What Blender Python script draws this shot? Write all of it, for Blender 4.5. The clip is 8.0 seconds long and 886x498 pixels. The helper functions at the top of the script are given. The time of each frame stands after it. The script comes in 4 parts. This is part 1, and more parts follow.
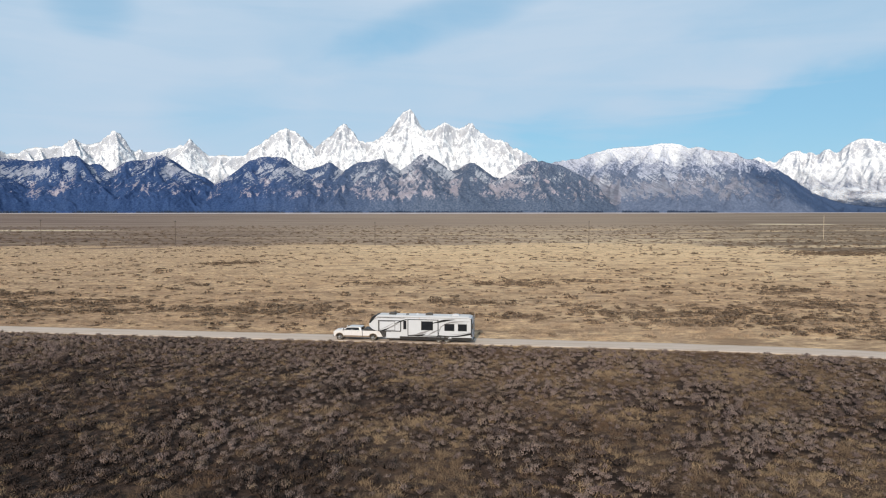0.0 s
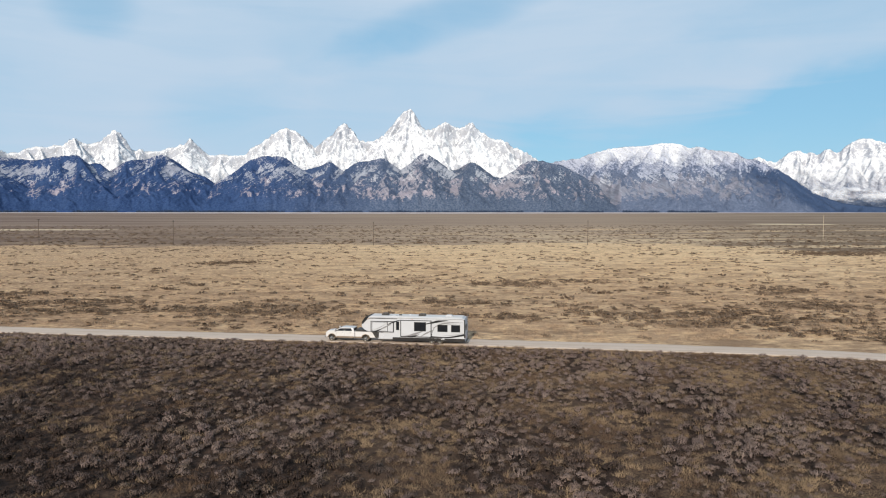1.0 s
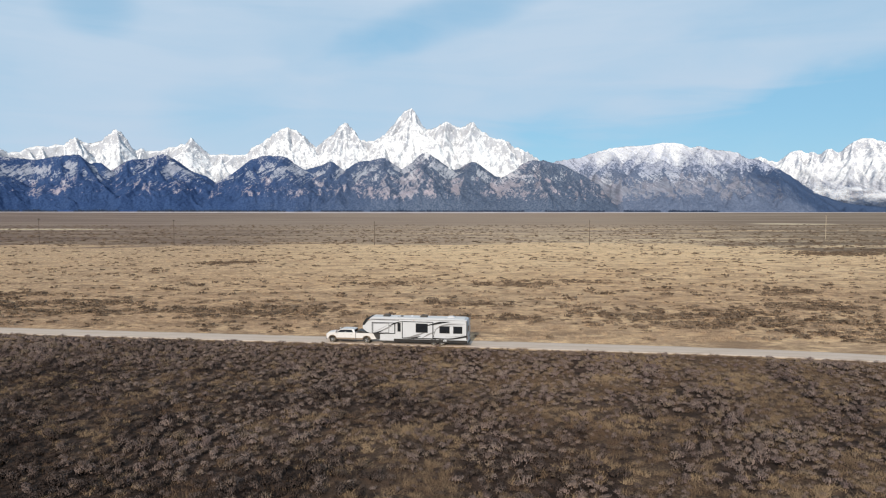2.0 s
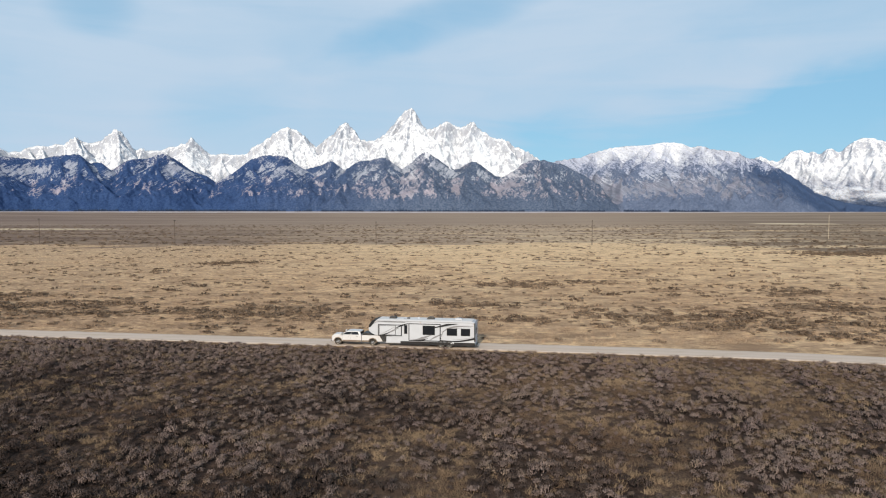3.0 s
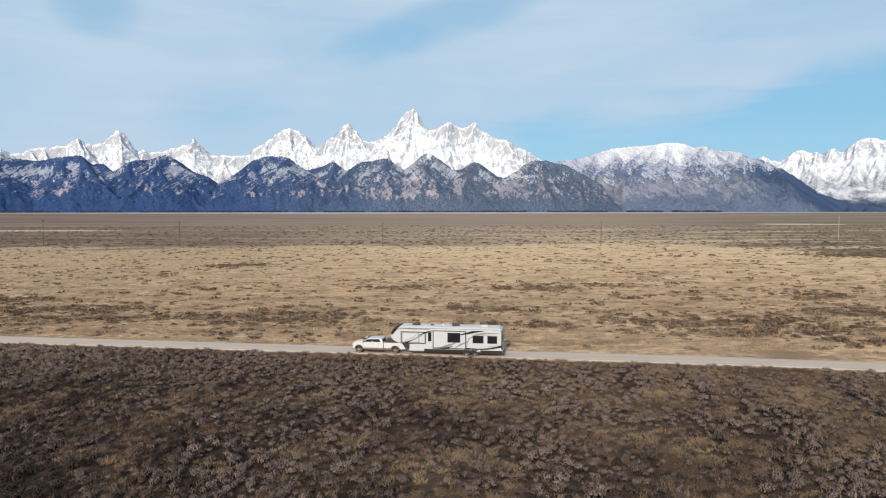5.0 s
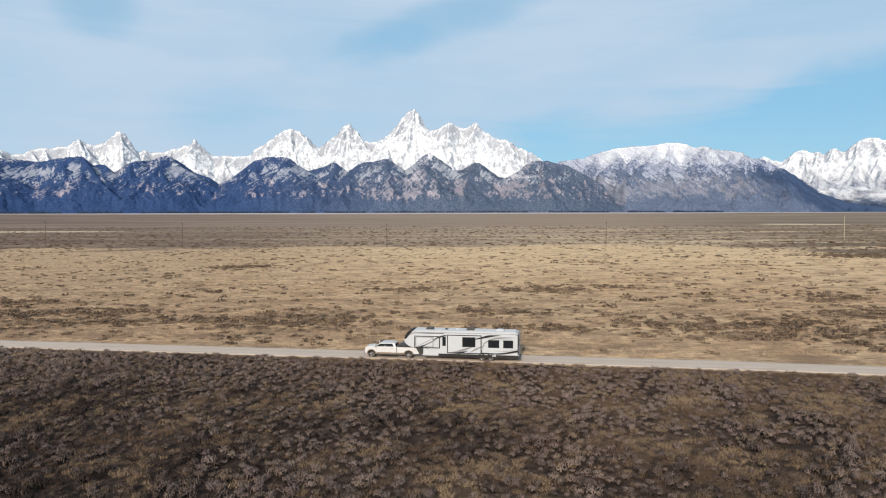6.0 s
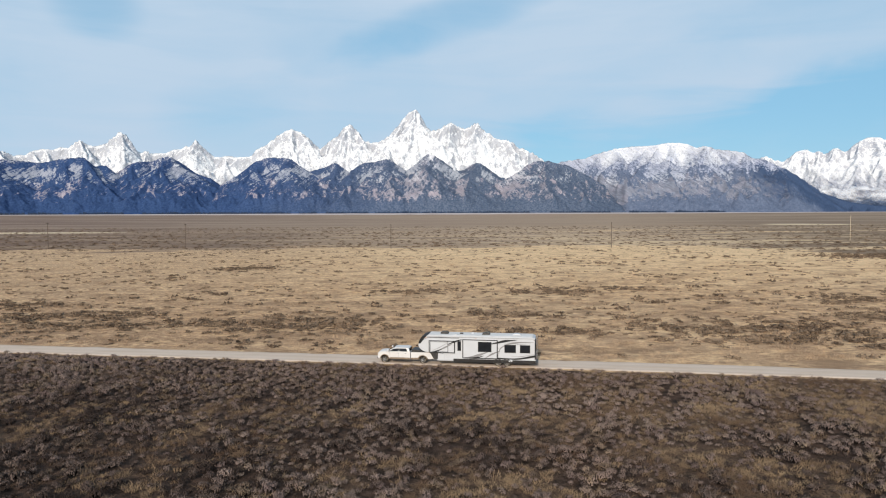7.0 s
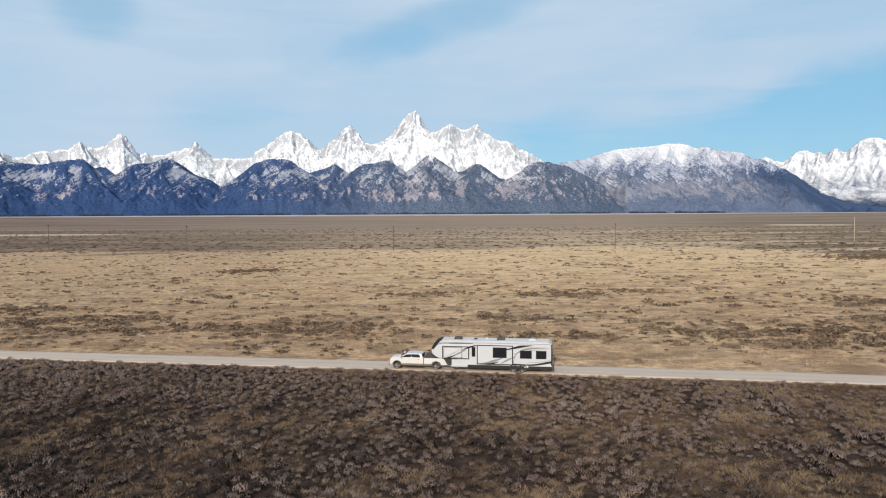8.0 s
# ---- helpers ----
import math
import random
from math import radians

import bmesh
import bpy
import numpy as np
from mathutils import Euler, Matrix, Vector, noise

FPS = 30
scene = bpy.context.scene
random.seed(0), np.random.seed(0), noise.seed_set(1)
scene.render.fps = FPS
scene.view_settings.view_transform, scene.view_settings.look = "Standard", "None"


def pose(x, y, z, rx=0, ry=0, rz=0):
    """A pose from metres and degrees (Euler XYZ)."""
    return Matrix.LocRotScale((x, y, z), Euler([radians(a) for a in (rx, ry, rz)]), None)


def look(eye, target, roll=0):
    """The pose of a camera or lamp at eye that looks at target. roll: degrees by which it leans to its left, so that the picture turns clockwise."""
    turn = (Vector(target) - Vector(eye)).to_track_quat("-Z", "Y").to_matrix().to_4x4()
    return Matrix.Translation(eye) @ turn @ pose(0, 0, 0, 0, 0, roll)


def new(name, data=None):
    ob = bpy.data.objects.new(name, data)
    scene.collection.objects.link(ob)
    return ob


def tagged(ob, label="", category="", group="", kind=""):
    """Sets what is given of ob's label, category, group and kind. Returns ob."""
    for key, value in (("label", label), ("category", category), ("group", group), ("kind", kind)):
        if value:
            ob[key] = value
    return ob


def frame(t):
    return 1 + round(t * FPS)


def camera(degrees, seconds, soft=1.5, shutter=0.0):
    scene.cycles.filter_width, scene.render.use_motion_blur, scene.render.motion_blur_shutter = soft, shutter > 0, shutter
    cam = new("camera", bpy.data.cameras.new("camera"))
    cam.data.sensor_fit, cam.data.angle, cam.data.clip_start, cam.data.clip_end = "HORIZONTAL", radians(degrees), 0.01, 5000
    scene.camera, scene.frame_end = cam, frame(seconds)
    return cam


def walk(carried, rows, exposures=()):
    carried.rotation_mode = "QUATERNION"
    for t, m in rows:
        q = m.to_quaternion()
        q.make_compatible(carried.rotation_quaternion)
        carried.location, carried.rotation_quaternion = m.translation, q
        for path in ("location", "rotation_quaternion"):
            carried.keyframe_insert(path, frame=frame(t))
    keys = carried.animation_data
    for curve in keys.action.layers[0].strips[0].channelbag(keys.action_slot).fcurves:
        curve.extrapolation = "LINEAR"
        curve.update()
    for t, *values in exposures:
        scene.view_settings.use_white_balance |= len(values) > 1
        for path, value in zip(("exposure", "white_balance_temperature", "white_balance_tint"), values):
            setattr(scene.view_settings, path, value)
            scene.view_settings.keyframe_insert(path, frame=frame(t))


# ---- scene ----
cam = camera(63.8, 8.0, soft=1.1)
PATH = [
    (0, (-22.225, 6.450, 16.586), (-22.075, 8.441, 16.480), -0.02),
    (0.5, (-21.594, 6.746, 16.599), (-21.445, 8.738, 16.493), 0.01),
    (1, (-21.269, 7.154, 16.617), (-21.120, 9.146, 16.510), 0.03),
    (1.5, (-21.199, 7.665, 16.641), (-21.052, 9.657, 16.533), 0.05),
    (3, (-22.097, 9.714, 16.741), (-21.951, 11.706, 16.632), 0.05),
    (3.5, (-22.643, 10.537, 16.785), (-22.497, 12.529, 16.675), 0.04),
    (4, (-23.261, 11.413, 16.834), (-23.116, 13.405, 16.725), 0.02),
    (4.5, (-23.928, 12.333, 16.888), (-23.785, 14.325, 16.780), -0.00),
    (6, (-26.050, 15.259, 17.082), (-25.911, 17.251, 16.976), -0.10),
    (6.5, (-26.761, 16.256, 17.157), (-26.623, 18.248, 17.051), -0.15),
    (7, (-27.466, 17.248, 17.237), (-27.330, 19.241, 17.132), -0.19),
    (7.5, (-28.169, 18.226, 17.322), (-28.032, 20.218, 17.219), -0.24),
    (8, (-28.874, 19.178, 17.412), (-28.737, 21.171, 17.310), -0.29),
]
walk(cam, [(t, look(eye, target, roll)) for t, eye, target, roll in PATH])

# ---- world, sun, exposure ----
SUN_AZ, SUN_EL = 195.0, 20.0
scene.view_settings.exposure = 0.3
world = bpy.data.worlds.new("sky")
scene.world = world
world.use_nodes = True


def lk(nt, out, socket):
    nt.links.new(out, socket)


def put(nt, socket, v):
    """Set a socket from a number, a colour or another socket."""
    if isinstance(v, bpy.types.NodeSocket):
        nt.links.new(v, socket)
    else:
        socket.default_value = v


def n_math(nt, op, a, b=0.0, clamp=False):
    n = nt.nodes.new("ShaderNodeMath")
    n.operation, n.use_clamp = op, clamp
    put(nt, n.inputs[0], a), put(nt, n.inputs[1], b)
    return n.outputs[0]


def n_map(nt, v, a, b, c=0.0, d=1.0, smooth=True):
    n = nt.nodes.new("ShaderNodeMapRange")
    n.interpolation_type = "SMOOTHSTEP" if smooth else "LINEAR"
    put(nt, n.inputs[0], v)
    for k, x in enumerate((a, b, c, d)):
        put(nt, n.inputs[1 + k], x)
    return n.outputs[0]


def n_mix(nt, fac, a, b, blend="MIX"):
    n = nt.nodes.new("ShaderNodeMix")
    n.data_type, n.blend_type, n.clamp_factor = "RGBA", blend, True
    put(nt, n.inputs[0], fac)
    put(nt, n.inputs[6], (*a, 1) if isinstance(a, tuple) else a)
    put(nt, n.inputs[7], (*b, 1) if isinstance(b, tuple) else b)
    return n.outputs[2]


def n_noise(nt, vec, scale, detail=4.0, rough=0.55, distort=0.0):
    n = nt.nodes.new("ShaderNodeTexNoise")
    put(nt, n.inputs["Vector"], vec)
    n.inputs["Scale"].default_value, n.inputs["Detail"].default_value = scale, detail
    n.inputs["Roughness"].default_value, n.inputs["Distortion"].default_value = rough, distort
    return n.outputs["Fac"]


def n_scale(nt, vec, sx, sy, sz, shift=(0, 0, 0)):
    n = nt.nodes.new("ShaderNodeMapping")
    put(nt, n.inputs[0], vec)
    n.inputs["Scale"].default_value, n.inputs["Location"].default_value = (sx, sy, sz), shift
    return n.outputs[0]


def n_xyz(nt, vec):
    n = nt.nodes.new("ShaderNodeSeparateXYZ")
    put(nt, n.inputs[0], vec)
    return n.outputs


def build_sky():
    nt = world.node_tree
    bg = nt.nodes["Background"]
    sky = nt.nodes.new("ShaderNodeTexSky")
    sky.sky_type, sky.sun_disc = "NISHITA", False
    sky.sun_elevation, sky.sun_rotation = radians(SUN_EL), radians(SUN_AZ)
    sky.altitude, sky.air_density, sky.dust_density, sky.ozone_density = 2100, 1.0, 0.15, 1.4
    d = nt.nodes.new("ShaderNodeTexCoord").outputs["Generated"]
    x, y, z = n_xyz(nt, d)
    # a thin milky veil of high cloud, torn open in places, with a clear wedge low in the north
    soft = n_noise(nt, n_scale(nt, d, 1.0, 1.0, 1.5, (0.35, 0.0, 0.2)), 3.2, 5, 0.5, 0.8)
    tilt = nt.nodes.new("ShaderNodeMapping")
    put(nt, tilt.inputs[0], d)
    tilt.inputs["Rotation"].default_value = (0.0, radians(20.0), 0.0)
    tilt.inputs["Scale"].default_value = (1.6, 1.6, 11.0)
    wisp = n_noise(nt, tilt.outputs[0], 2.4, 6, 0.55, 0.7)

    def tear(cx, cz, rx, rz, turn, depth):
        """A soft opening in the veil."""
        ca, sa = math.cos(radians(turn)), math.sin(radians(turn))
        u, v = n_math(nt, "SUBTRACT", x, cx), n_math(nt, "SUBTRACT", z, cz)
        p = n_math(nt, "DIVIDE", n_math(nt, "ADD", n_math(nt, "MULTIPLY", u, ca), n_math(nt, "MULTIPLY", v, sa)), rx)
        q = n_math(nt, "DIVIDE", n_math(nt, "SUBTRACT", n_math(nt, "MULTIPLY", v, ca), n_math(nt, "MULTIPLY", u, sa)), rz)
        r = n_math(nt, "ADD", n_math(nt, "MULTIPLY", p, p), n_math(nt, "MULTIPLY", q, q))
        r = n_math(nt, "ADD", r, n_math(nt, "MULTIPLY", n_math(nt, "SUBTRACT", soft, 0.5), 1.6))
        return n_map(nt, r, 1.7, 0.0, 0.0, depth)

    cover = n_math(nt, "ADD", 0.84, n_math(nt, "ADD", n_math(nt, "MULTIPLY", n_math(nt, "SUBTRACT", soft, 0.5), 0.75), n_math(nt, "MULTIPLY", n_math(nt, "SUBTRACT", wisp, 0.5), 0.75)))
    for t in TEARS:
        cover = n_math(nt, "SUBTRACT", cover, tear(*t))
    rim = n_math(nt, "SUBTRACT", z, n_map(nt, x, 0.16, 0.62, 0.112, 0.185, False))
    rim = n_math(nt, "ADD", rim, n_math(nt, "MULTIPLY", n_math(nt, "SUBTRACT", soft, 0.5), 0.09))
    rim = n_math(nt, "ADD", rim, n_math(nt, "MULTIPLY", n_math(nt, "SUBTRACT", wisp, 0.5), 0.05))
    wedge = n_math(nt, "MULTIPLY", n_map(nt, rim, 0.02, -0.04), n_map(nt, x, 0.02, 0.2))
    cover = n_math(nt, "SUBTRACT", cover, n_math(nt, "MULTIPLY", wedge, 0.85))
    fac = n_map(nt, cover, 0.0, 1.0, 0.0, 1.0, False)
    blue = n_mix(nt, 1.0, sky.outputs[0], (0.90, 1.12, 1.10), "MULTIPLY")
    blue = n_mix(nt, n_map(nt, z, 0.05, 0.8, 0.8, 0.2), blue, (3.0, 5.85, 8.3))
    blue = n_mix(nt, n_map(nt, z, 0.0, 0.14, 0.6, 0.0), blue, (4.3, 6.9, 8.7))
    col = n_mix(nt, fac, blue, CLOUD)
    lk(nt, col, bg.inputs[0])
    bg.inputs[1].default_value = SKY_STRENGTH


CLOUD, SKY_STRENGTH = (5.45, 6.93, 8.55), 0.076
# openings in the veil: middle, half width, half height, tilt, depth
TEARS = [(-0.358, 0.252, 0.05, 0.045, -28.0, 0.55), (0.09, 0.262, 0.16, 0.03, 17.0, 0.6), (-0.218, 0.136, 0.09, 0.05, 10.0, 0.35), (0.52, 0.245, 0.14, 0.03, 5.0, 0.2)]
build_sky()
sun = new("sun", bpy.data.lights.new("sun", "SUN"))
sun.data.energy, sun.data.angle, sun.data.color = 4.0, radians(0.6), (1.0, 0.89, 0.75)
_a, _e = radians(SUN_AZ), radians(SUN_EL)
sun.matrix_world = look((math.sin(_a) * math.cos(_e) * 50, math.cos(_a) * math.cos(_e) * 50, math.sin(_e) * 50), (0, 0, 0))


# ---- materials ----
def material(name, rough=0.6, metal=0.0, spec=0.4):
    m = bpy.data.materials.new(name)
    m.use_nodes = True
    b = m.node_tree.nodes["Principled BSDF"]
    b.inputs["Roughness"].default_value, b.inputs["Metallic"].default_value = rough, metal
    b.inputs["Specular IOR Level"].default_value = spec
    return m, m.node_tree, b


def n_pos(nt):
    return nt.nodes.new("ShaderNodeNewGeometry").outputs["Position"]


def n_obj(nt):
    return nt.nodes.new("ShaderNodeTexCoord").outputs["Object"]


def n_bump(nt, height, strength, dist, b):
    n = nt.nodes.new("ShaderNodeBump")
    n.inputs["Strength"].default_value, n.inputs["Distance"].default_value = strength, dist
    put(nt, n.inputs["Height"], height)
    lk(nt, n.outputs[0], b.inputs["Normal"])


def worn(name, col, rough=0.5, metal=0.0, vary=0.12, scale=3.0, spec=0.4, dust=0.0):
    """Paint, plastic or metal with faint unevenness and a little road dust."""
    m, nt, b = material(name, rough, metal, spec)
    p = n_obj(nt)
    f = n_noise(nt, p, scale, 6, 0.6)
    dark = tuple(c * (1 - vary) for c in col)
    c = n_mix(nt, n_map(nt, f, 0.35, 0.65), dark, col)
    if dust:
        g = n_noise(nt, p, scale * 0.6, 5, 0.65)
        c = n_mix(nt, n_map(nt, g, 0.4, 0.7, 0.0, dust), c, (0.34, 0.28, 0.21))
    lk(nt, c, b.inputs["Base Color"])
    lk(nt, n_map(nt, f, 0.3, 0.7, max(0.02, rough - 0.07), min(1, rough + 0.1)), b.inputs["Roughness"])
    return m


def glass_dark(name):
    m, nt, b = material(name, 0.1, 0.0, 0.25)
    f = n_noise(nt, n_obj(nt), 1.5, 3)
    lk(nt, n_mix(nt, f, (0.008, 0.009, 0.011), (0.02, 0.022, 0.026)), b.inputs["Base Color"])
    return m


def blob(nt, x, y, cx, cy, rx, ry, wob):
    """1 inside an uneven ellipse on the plan, 0 outside."""
    a = n_math(nt, "DIVIDE", n_math(nt, "SUBTRACT", x, cx), rx)
    c = n_math(nt, "DIVIDE", n_math(nt, "SUBTRACT", y, cy), ry)
    r = n_math(nt, "ADD", n_math(nt, "MULTIPLY", a, a), n_math(nt, "MULTIPLY", c, c))
    return n_map(nt, n_math(nt, "ADD", r, wob), 1.3, 0.6)


def ground_material():
    m, nt, b = material("dry_steppe", 0.95, 0.0, 0.1)
    p = n_pos(nt)
    x, y, z = n_xyz(nt, p)
    big = n_noise(nt, p, 0.012, 5, 0.55)
    mid = n_noise(nt, p, 0.07, 5, 0.6)
    fine = n_noise(nt, p, 0.9, 6, 0.7)
    tiny = n_noise(nt, p, 7.0, 4, 0.7)
    # dry grass of the open field
    tan = n_mix(nt, n_map(nt, mid, 0.3, 0.7), (0.64, 0.422, 0.238), (0.86, 0.59, 0.342))
    tan = n_mix(nt, n_map(nt, fine, 0.44, 0.6, 0.0, 0.75), tan, (0.30, 0.185, 0.108))
    tan = n_mix(nt, n_map(nt, big, 0.42, 0.62, 0.0, 0.5), tan, (0.73, 0.53, 0.325))
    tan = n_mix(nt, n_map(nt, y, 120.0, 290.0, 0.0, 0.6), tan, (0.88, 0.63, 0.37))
    rough_ = n_noise(nt, n_scale(nt, p, 0.6, 1.0, 1.0, (5, 2, 0)), 0.25, 6, 0.7)
    tan = n_mix(nt, n_math(nt, "MULTIPLY", n_map(nt, rough_, 0.4, 0.58, 0.0, 0.6), n_map(nt, y, 185.0, 120.0)), tan, (0.29, 0.182, 0.118))
    fleck = n_noise(nt, n_scale(nt, p, 0.45, 1.0, 1.0, (11, 4, 0)), 0.5, 4, 0.65, 0.4)
    tan = n_mix(nt, n_map(nt, fleck, 0.56, 0.64, 0.0, 0.7), tan, (0.21, 0.135, 0.085))
    # litter and bare soil between the sage
    soil = n_mix(nt, n_map(nt, fine, 0.35, 0.65), (0.017, 0.0112, 0.0084), (0.072, 0.045, 0.033))
    soil = n_mix(nt, n_map(nt, mid, 0.5, 0.68, 0.0, 0.6), soil, (0.125, 0.08, 0.054))
    lit = nt.nodes.new("ShaderNodeAttribute")
    lit.attribute_name = "litter"
    mat_ = n_mix(nt, n_map(nt, tiny, 0.35, 0.65), (0.034, 0.0215, 0.015), (0.165, 0.106, 0.067))
    soil = n_mix(nt, n_map(nt, n_math(nt, "ADD", lit.outputs["Fac"], n_math(nt, "MULTIPLY", n_math(nt, "SUBTRACT", fine, 0.5), 0.9)), 0.1, 0.45, 0.0, 0.9), soil, mat_)
    # the sage plain further out
    sage = n_mix(nt, n_map(nt, fine, 0.35, 0.7), (0.265, 0.186, 0.123), (0.385, 0.277, 0.188))
    sage = n_mix(nt, n_map(nt, mid, 0.55, 0.75, 0.0, 0.6), sage, (0.41, 0.298, 0.202))
    long_ = n_noise(nt, n_scale(nt, p, 0.6, 1.0, 1.0, (7, 3, 0)), 0.02, 6, 0.65)
    sage = n_mix(nt, n_map(nt, long_, 0.42, 0.56, 0.0, 0.75), sage, (0.175, 0.12, 0.083))
    xb = n_math(nt, "MULTIPLY", n_math(nt, "DIVIDE", x, n_math(nt, "MAXIMUM", y, 60.0)), 450.0)
    straw = n_noise(nt, n_scale(nt, p, 0.14, 1.0, 1.0, (3, 60, 0)), 0.03, 6, 0.65)
    straw = n_math(nt, "MULTIPLY", n_map(nt, straw, 0.49, 0.58, 0.0, 0.75), n_math(nt, "MULTIPLY", n_map(nt, xb, -160.0, 160.0, 0.25, 1.0), n_map(nt, y, 1000.0, 480.0)))
    west = n_map(nt, n_math(nt, "ADD", xb, n_math(nt, "MULTIPLY", mid, 100.0)), 20.0, -260.0)
    sage = n_mix(nt, n_math(nt, "MULTIPLY", west, 0.85), sage, (0.142, 0.091, 0.069))
    sage = n_mix(nt, n_math(nt, "MULTIPLY", n_map(nt, xb, -160.0, 40.0, 0.0, 0.6), n_map(nt, xb, 260.0, 120.0)), sage, (0.48, 0.355, 0.245))
    sage = n_mix(nt, n_map(nt, xb, 100.0, 280.0, 0.0, 0.6), sage, (0.20, 0.15, 0.10))
    deep = n_math(nt, "MULTIPLY", n_map(nt, y, 430.0, 1000.0, 0.25, 0.7), n_map(nt, xb, -200.0, 200.0, 1.0, 0.4))
    sage = n_mix(nt, deep, sage, (0.178, 0.12, 0.101))
    swale = n_noise(nt, n_scale(nt, p, 0.22, 1.0, 1.0, (90, 0, 0)), 0.0075, 6, 0.68)
    sage = n_mix(nt, n_math(nt, "MULTIPLY", n_map(nt, swale, 0.42, 0.6, 0.0, 0.55), n_map(nt, y, 450.0, 900.0)), sage, (0.36, 0.275, 0.2))
    sage = n_mix(nt, straw, sage, (0.66, 0.49, 0.31))
    tan = n_mix(nt, n_math(nt, "MULTIPLY", n_map(nt, x, 10.0, -110.0, 0.0, 0.85), n_map(nt, fine, 0.36, 0.6)), tan, (0.32, 0.2, 0.125))
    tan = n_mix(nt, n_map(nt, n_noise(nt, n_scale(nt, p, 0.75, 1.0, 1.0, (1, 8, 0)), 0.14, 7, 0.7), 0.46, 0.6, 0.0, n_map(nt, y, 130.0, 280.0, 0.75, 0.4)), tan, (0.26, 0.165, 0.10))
    wob = n_math(nt, "MULTIPLY", n_math(nt, "SUBTRACT", n_noise(nt, n_scale(nt, p, 0.35, 1.0, 1.0), 0.03, 5, 0.6), 0.5), 2.0)
    edge = n_math(nt, "ADD", y, n_math(nt, "MULTIPLY", wob, 95.0))
    edge = n_math(nt, "SUBTRACT", edge, n_math(nt, "MULTIPLY", x, 0.03))
    edge = n_math(nt, "ADD", edge, n_map(nt, x, 110.0, 185.0, 0.0, 105.0))
    out = n_map(nt, edge, 348.0, 374.0)
    strip = n_math(nt, "MULTIPLY", n_map(nt, n_noise(nt, n_scale(nt, p, 0.4, 1.0, 1.0, (40, 9, 0)), 0.022, 5, 0.6), 0.56, 0.66), n_map(nt, y, 900.0, 500.0))
    strip = n_math(nt, "MULTIPLY", strip, n_map(nt, x, -60.0, 160.0, 0.25, 0.9))
    out = n_math(nt, "MULTIPLY", out, n_math(nt, "SUBTRACT", 1.0, strip))
    pale = n_math(nt, "MAXIMUM", blob(nt, x, y, -360.0, 650.0, 95.0, 26.0, wob), blob(nt, x, y, 480.0, 870.0, 55.0, 42.0, wob))
    far = n_mix(nt, n_math(nt, "MULTIPLY", pale, 0.8), sage, (0.70, 0.56, 0.38))
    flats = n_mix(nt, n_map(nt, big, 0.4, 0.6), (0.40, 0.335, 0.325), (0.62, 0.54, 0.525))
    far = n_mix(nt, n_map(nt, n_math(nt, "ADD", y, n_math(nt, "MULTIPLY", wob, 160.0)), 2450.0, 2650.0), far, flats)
    tan = n_mix(nt, n_map(nt, tiny, 0.3, 0.75, 0.0, 0.35), tan, (0.115, 0.072, 0.045))
    far = n_mix(nt, n_map(nt, tiny, 0.3, 0.75, 0.0, 0.3), far, (0.1, 0.075, 0.05))
    at = nt.nodes.new("ShaderNodeAttribute")
    at.attribute_name = "field"
    c = n_mix(nt, n_map(nt, n_math(nt, "ADD", at.outputs["Fac"], n_math(nt, "MULTIPLY", wob, 0.15)), 0.35, 0.65), soil, tan)
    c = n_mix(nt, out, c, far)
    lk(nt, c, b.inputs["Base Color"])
    n_bump(nt, n_math(nt, "ADD", fine, n_math(nt, "MULTIPLY", tiny, 0.4)), 0.8, 0.35, b)
    return m


def gravel_material():
    m, nt, b = material("pale_gravel", 0.92, 0.0, 0.15)
    p = n_pos(nt)
    at = nt.nodes.new("ShaderNodeAttribute")
    at.attribute_name = "across"
    grit = n_noise(nt, p, 9.0, 6, 0.7)
    wash = n_noise(nt, n_scale(nt, p, 0.35, 1.0, 1.0), 0.5, 5, 0.6)
    c = n_mix(nt, grit, (0.385, 0.305, 0.25), (0.60, 0.495, 0.41))
    c = n_mix(nt, n_map(nt, wash, 0.4, 0.7, 0.0, 0.5), c, (0.42, 0.325, 0.25))
    ruts = n_map(nt, n_math(nt, "ABSOLUTE", n_math(nt, "SUBTRACT", n_math(nt, "ABSOLUTE", at.outputs["Fac"]), 0.38)), 0.2, 0.05, 0.0, 0.2)
    c = n_mix(nt, ruts, c, (0.62, 0.515, 0.43))
    lk(nt, c, b.inputs["Base Color"])
    n_bump(nt, grit, 0.5, 0.05, b)
    return m


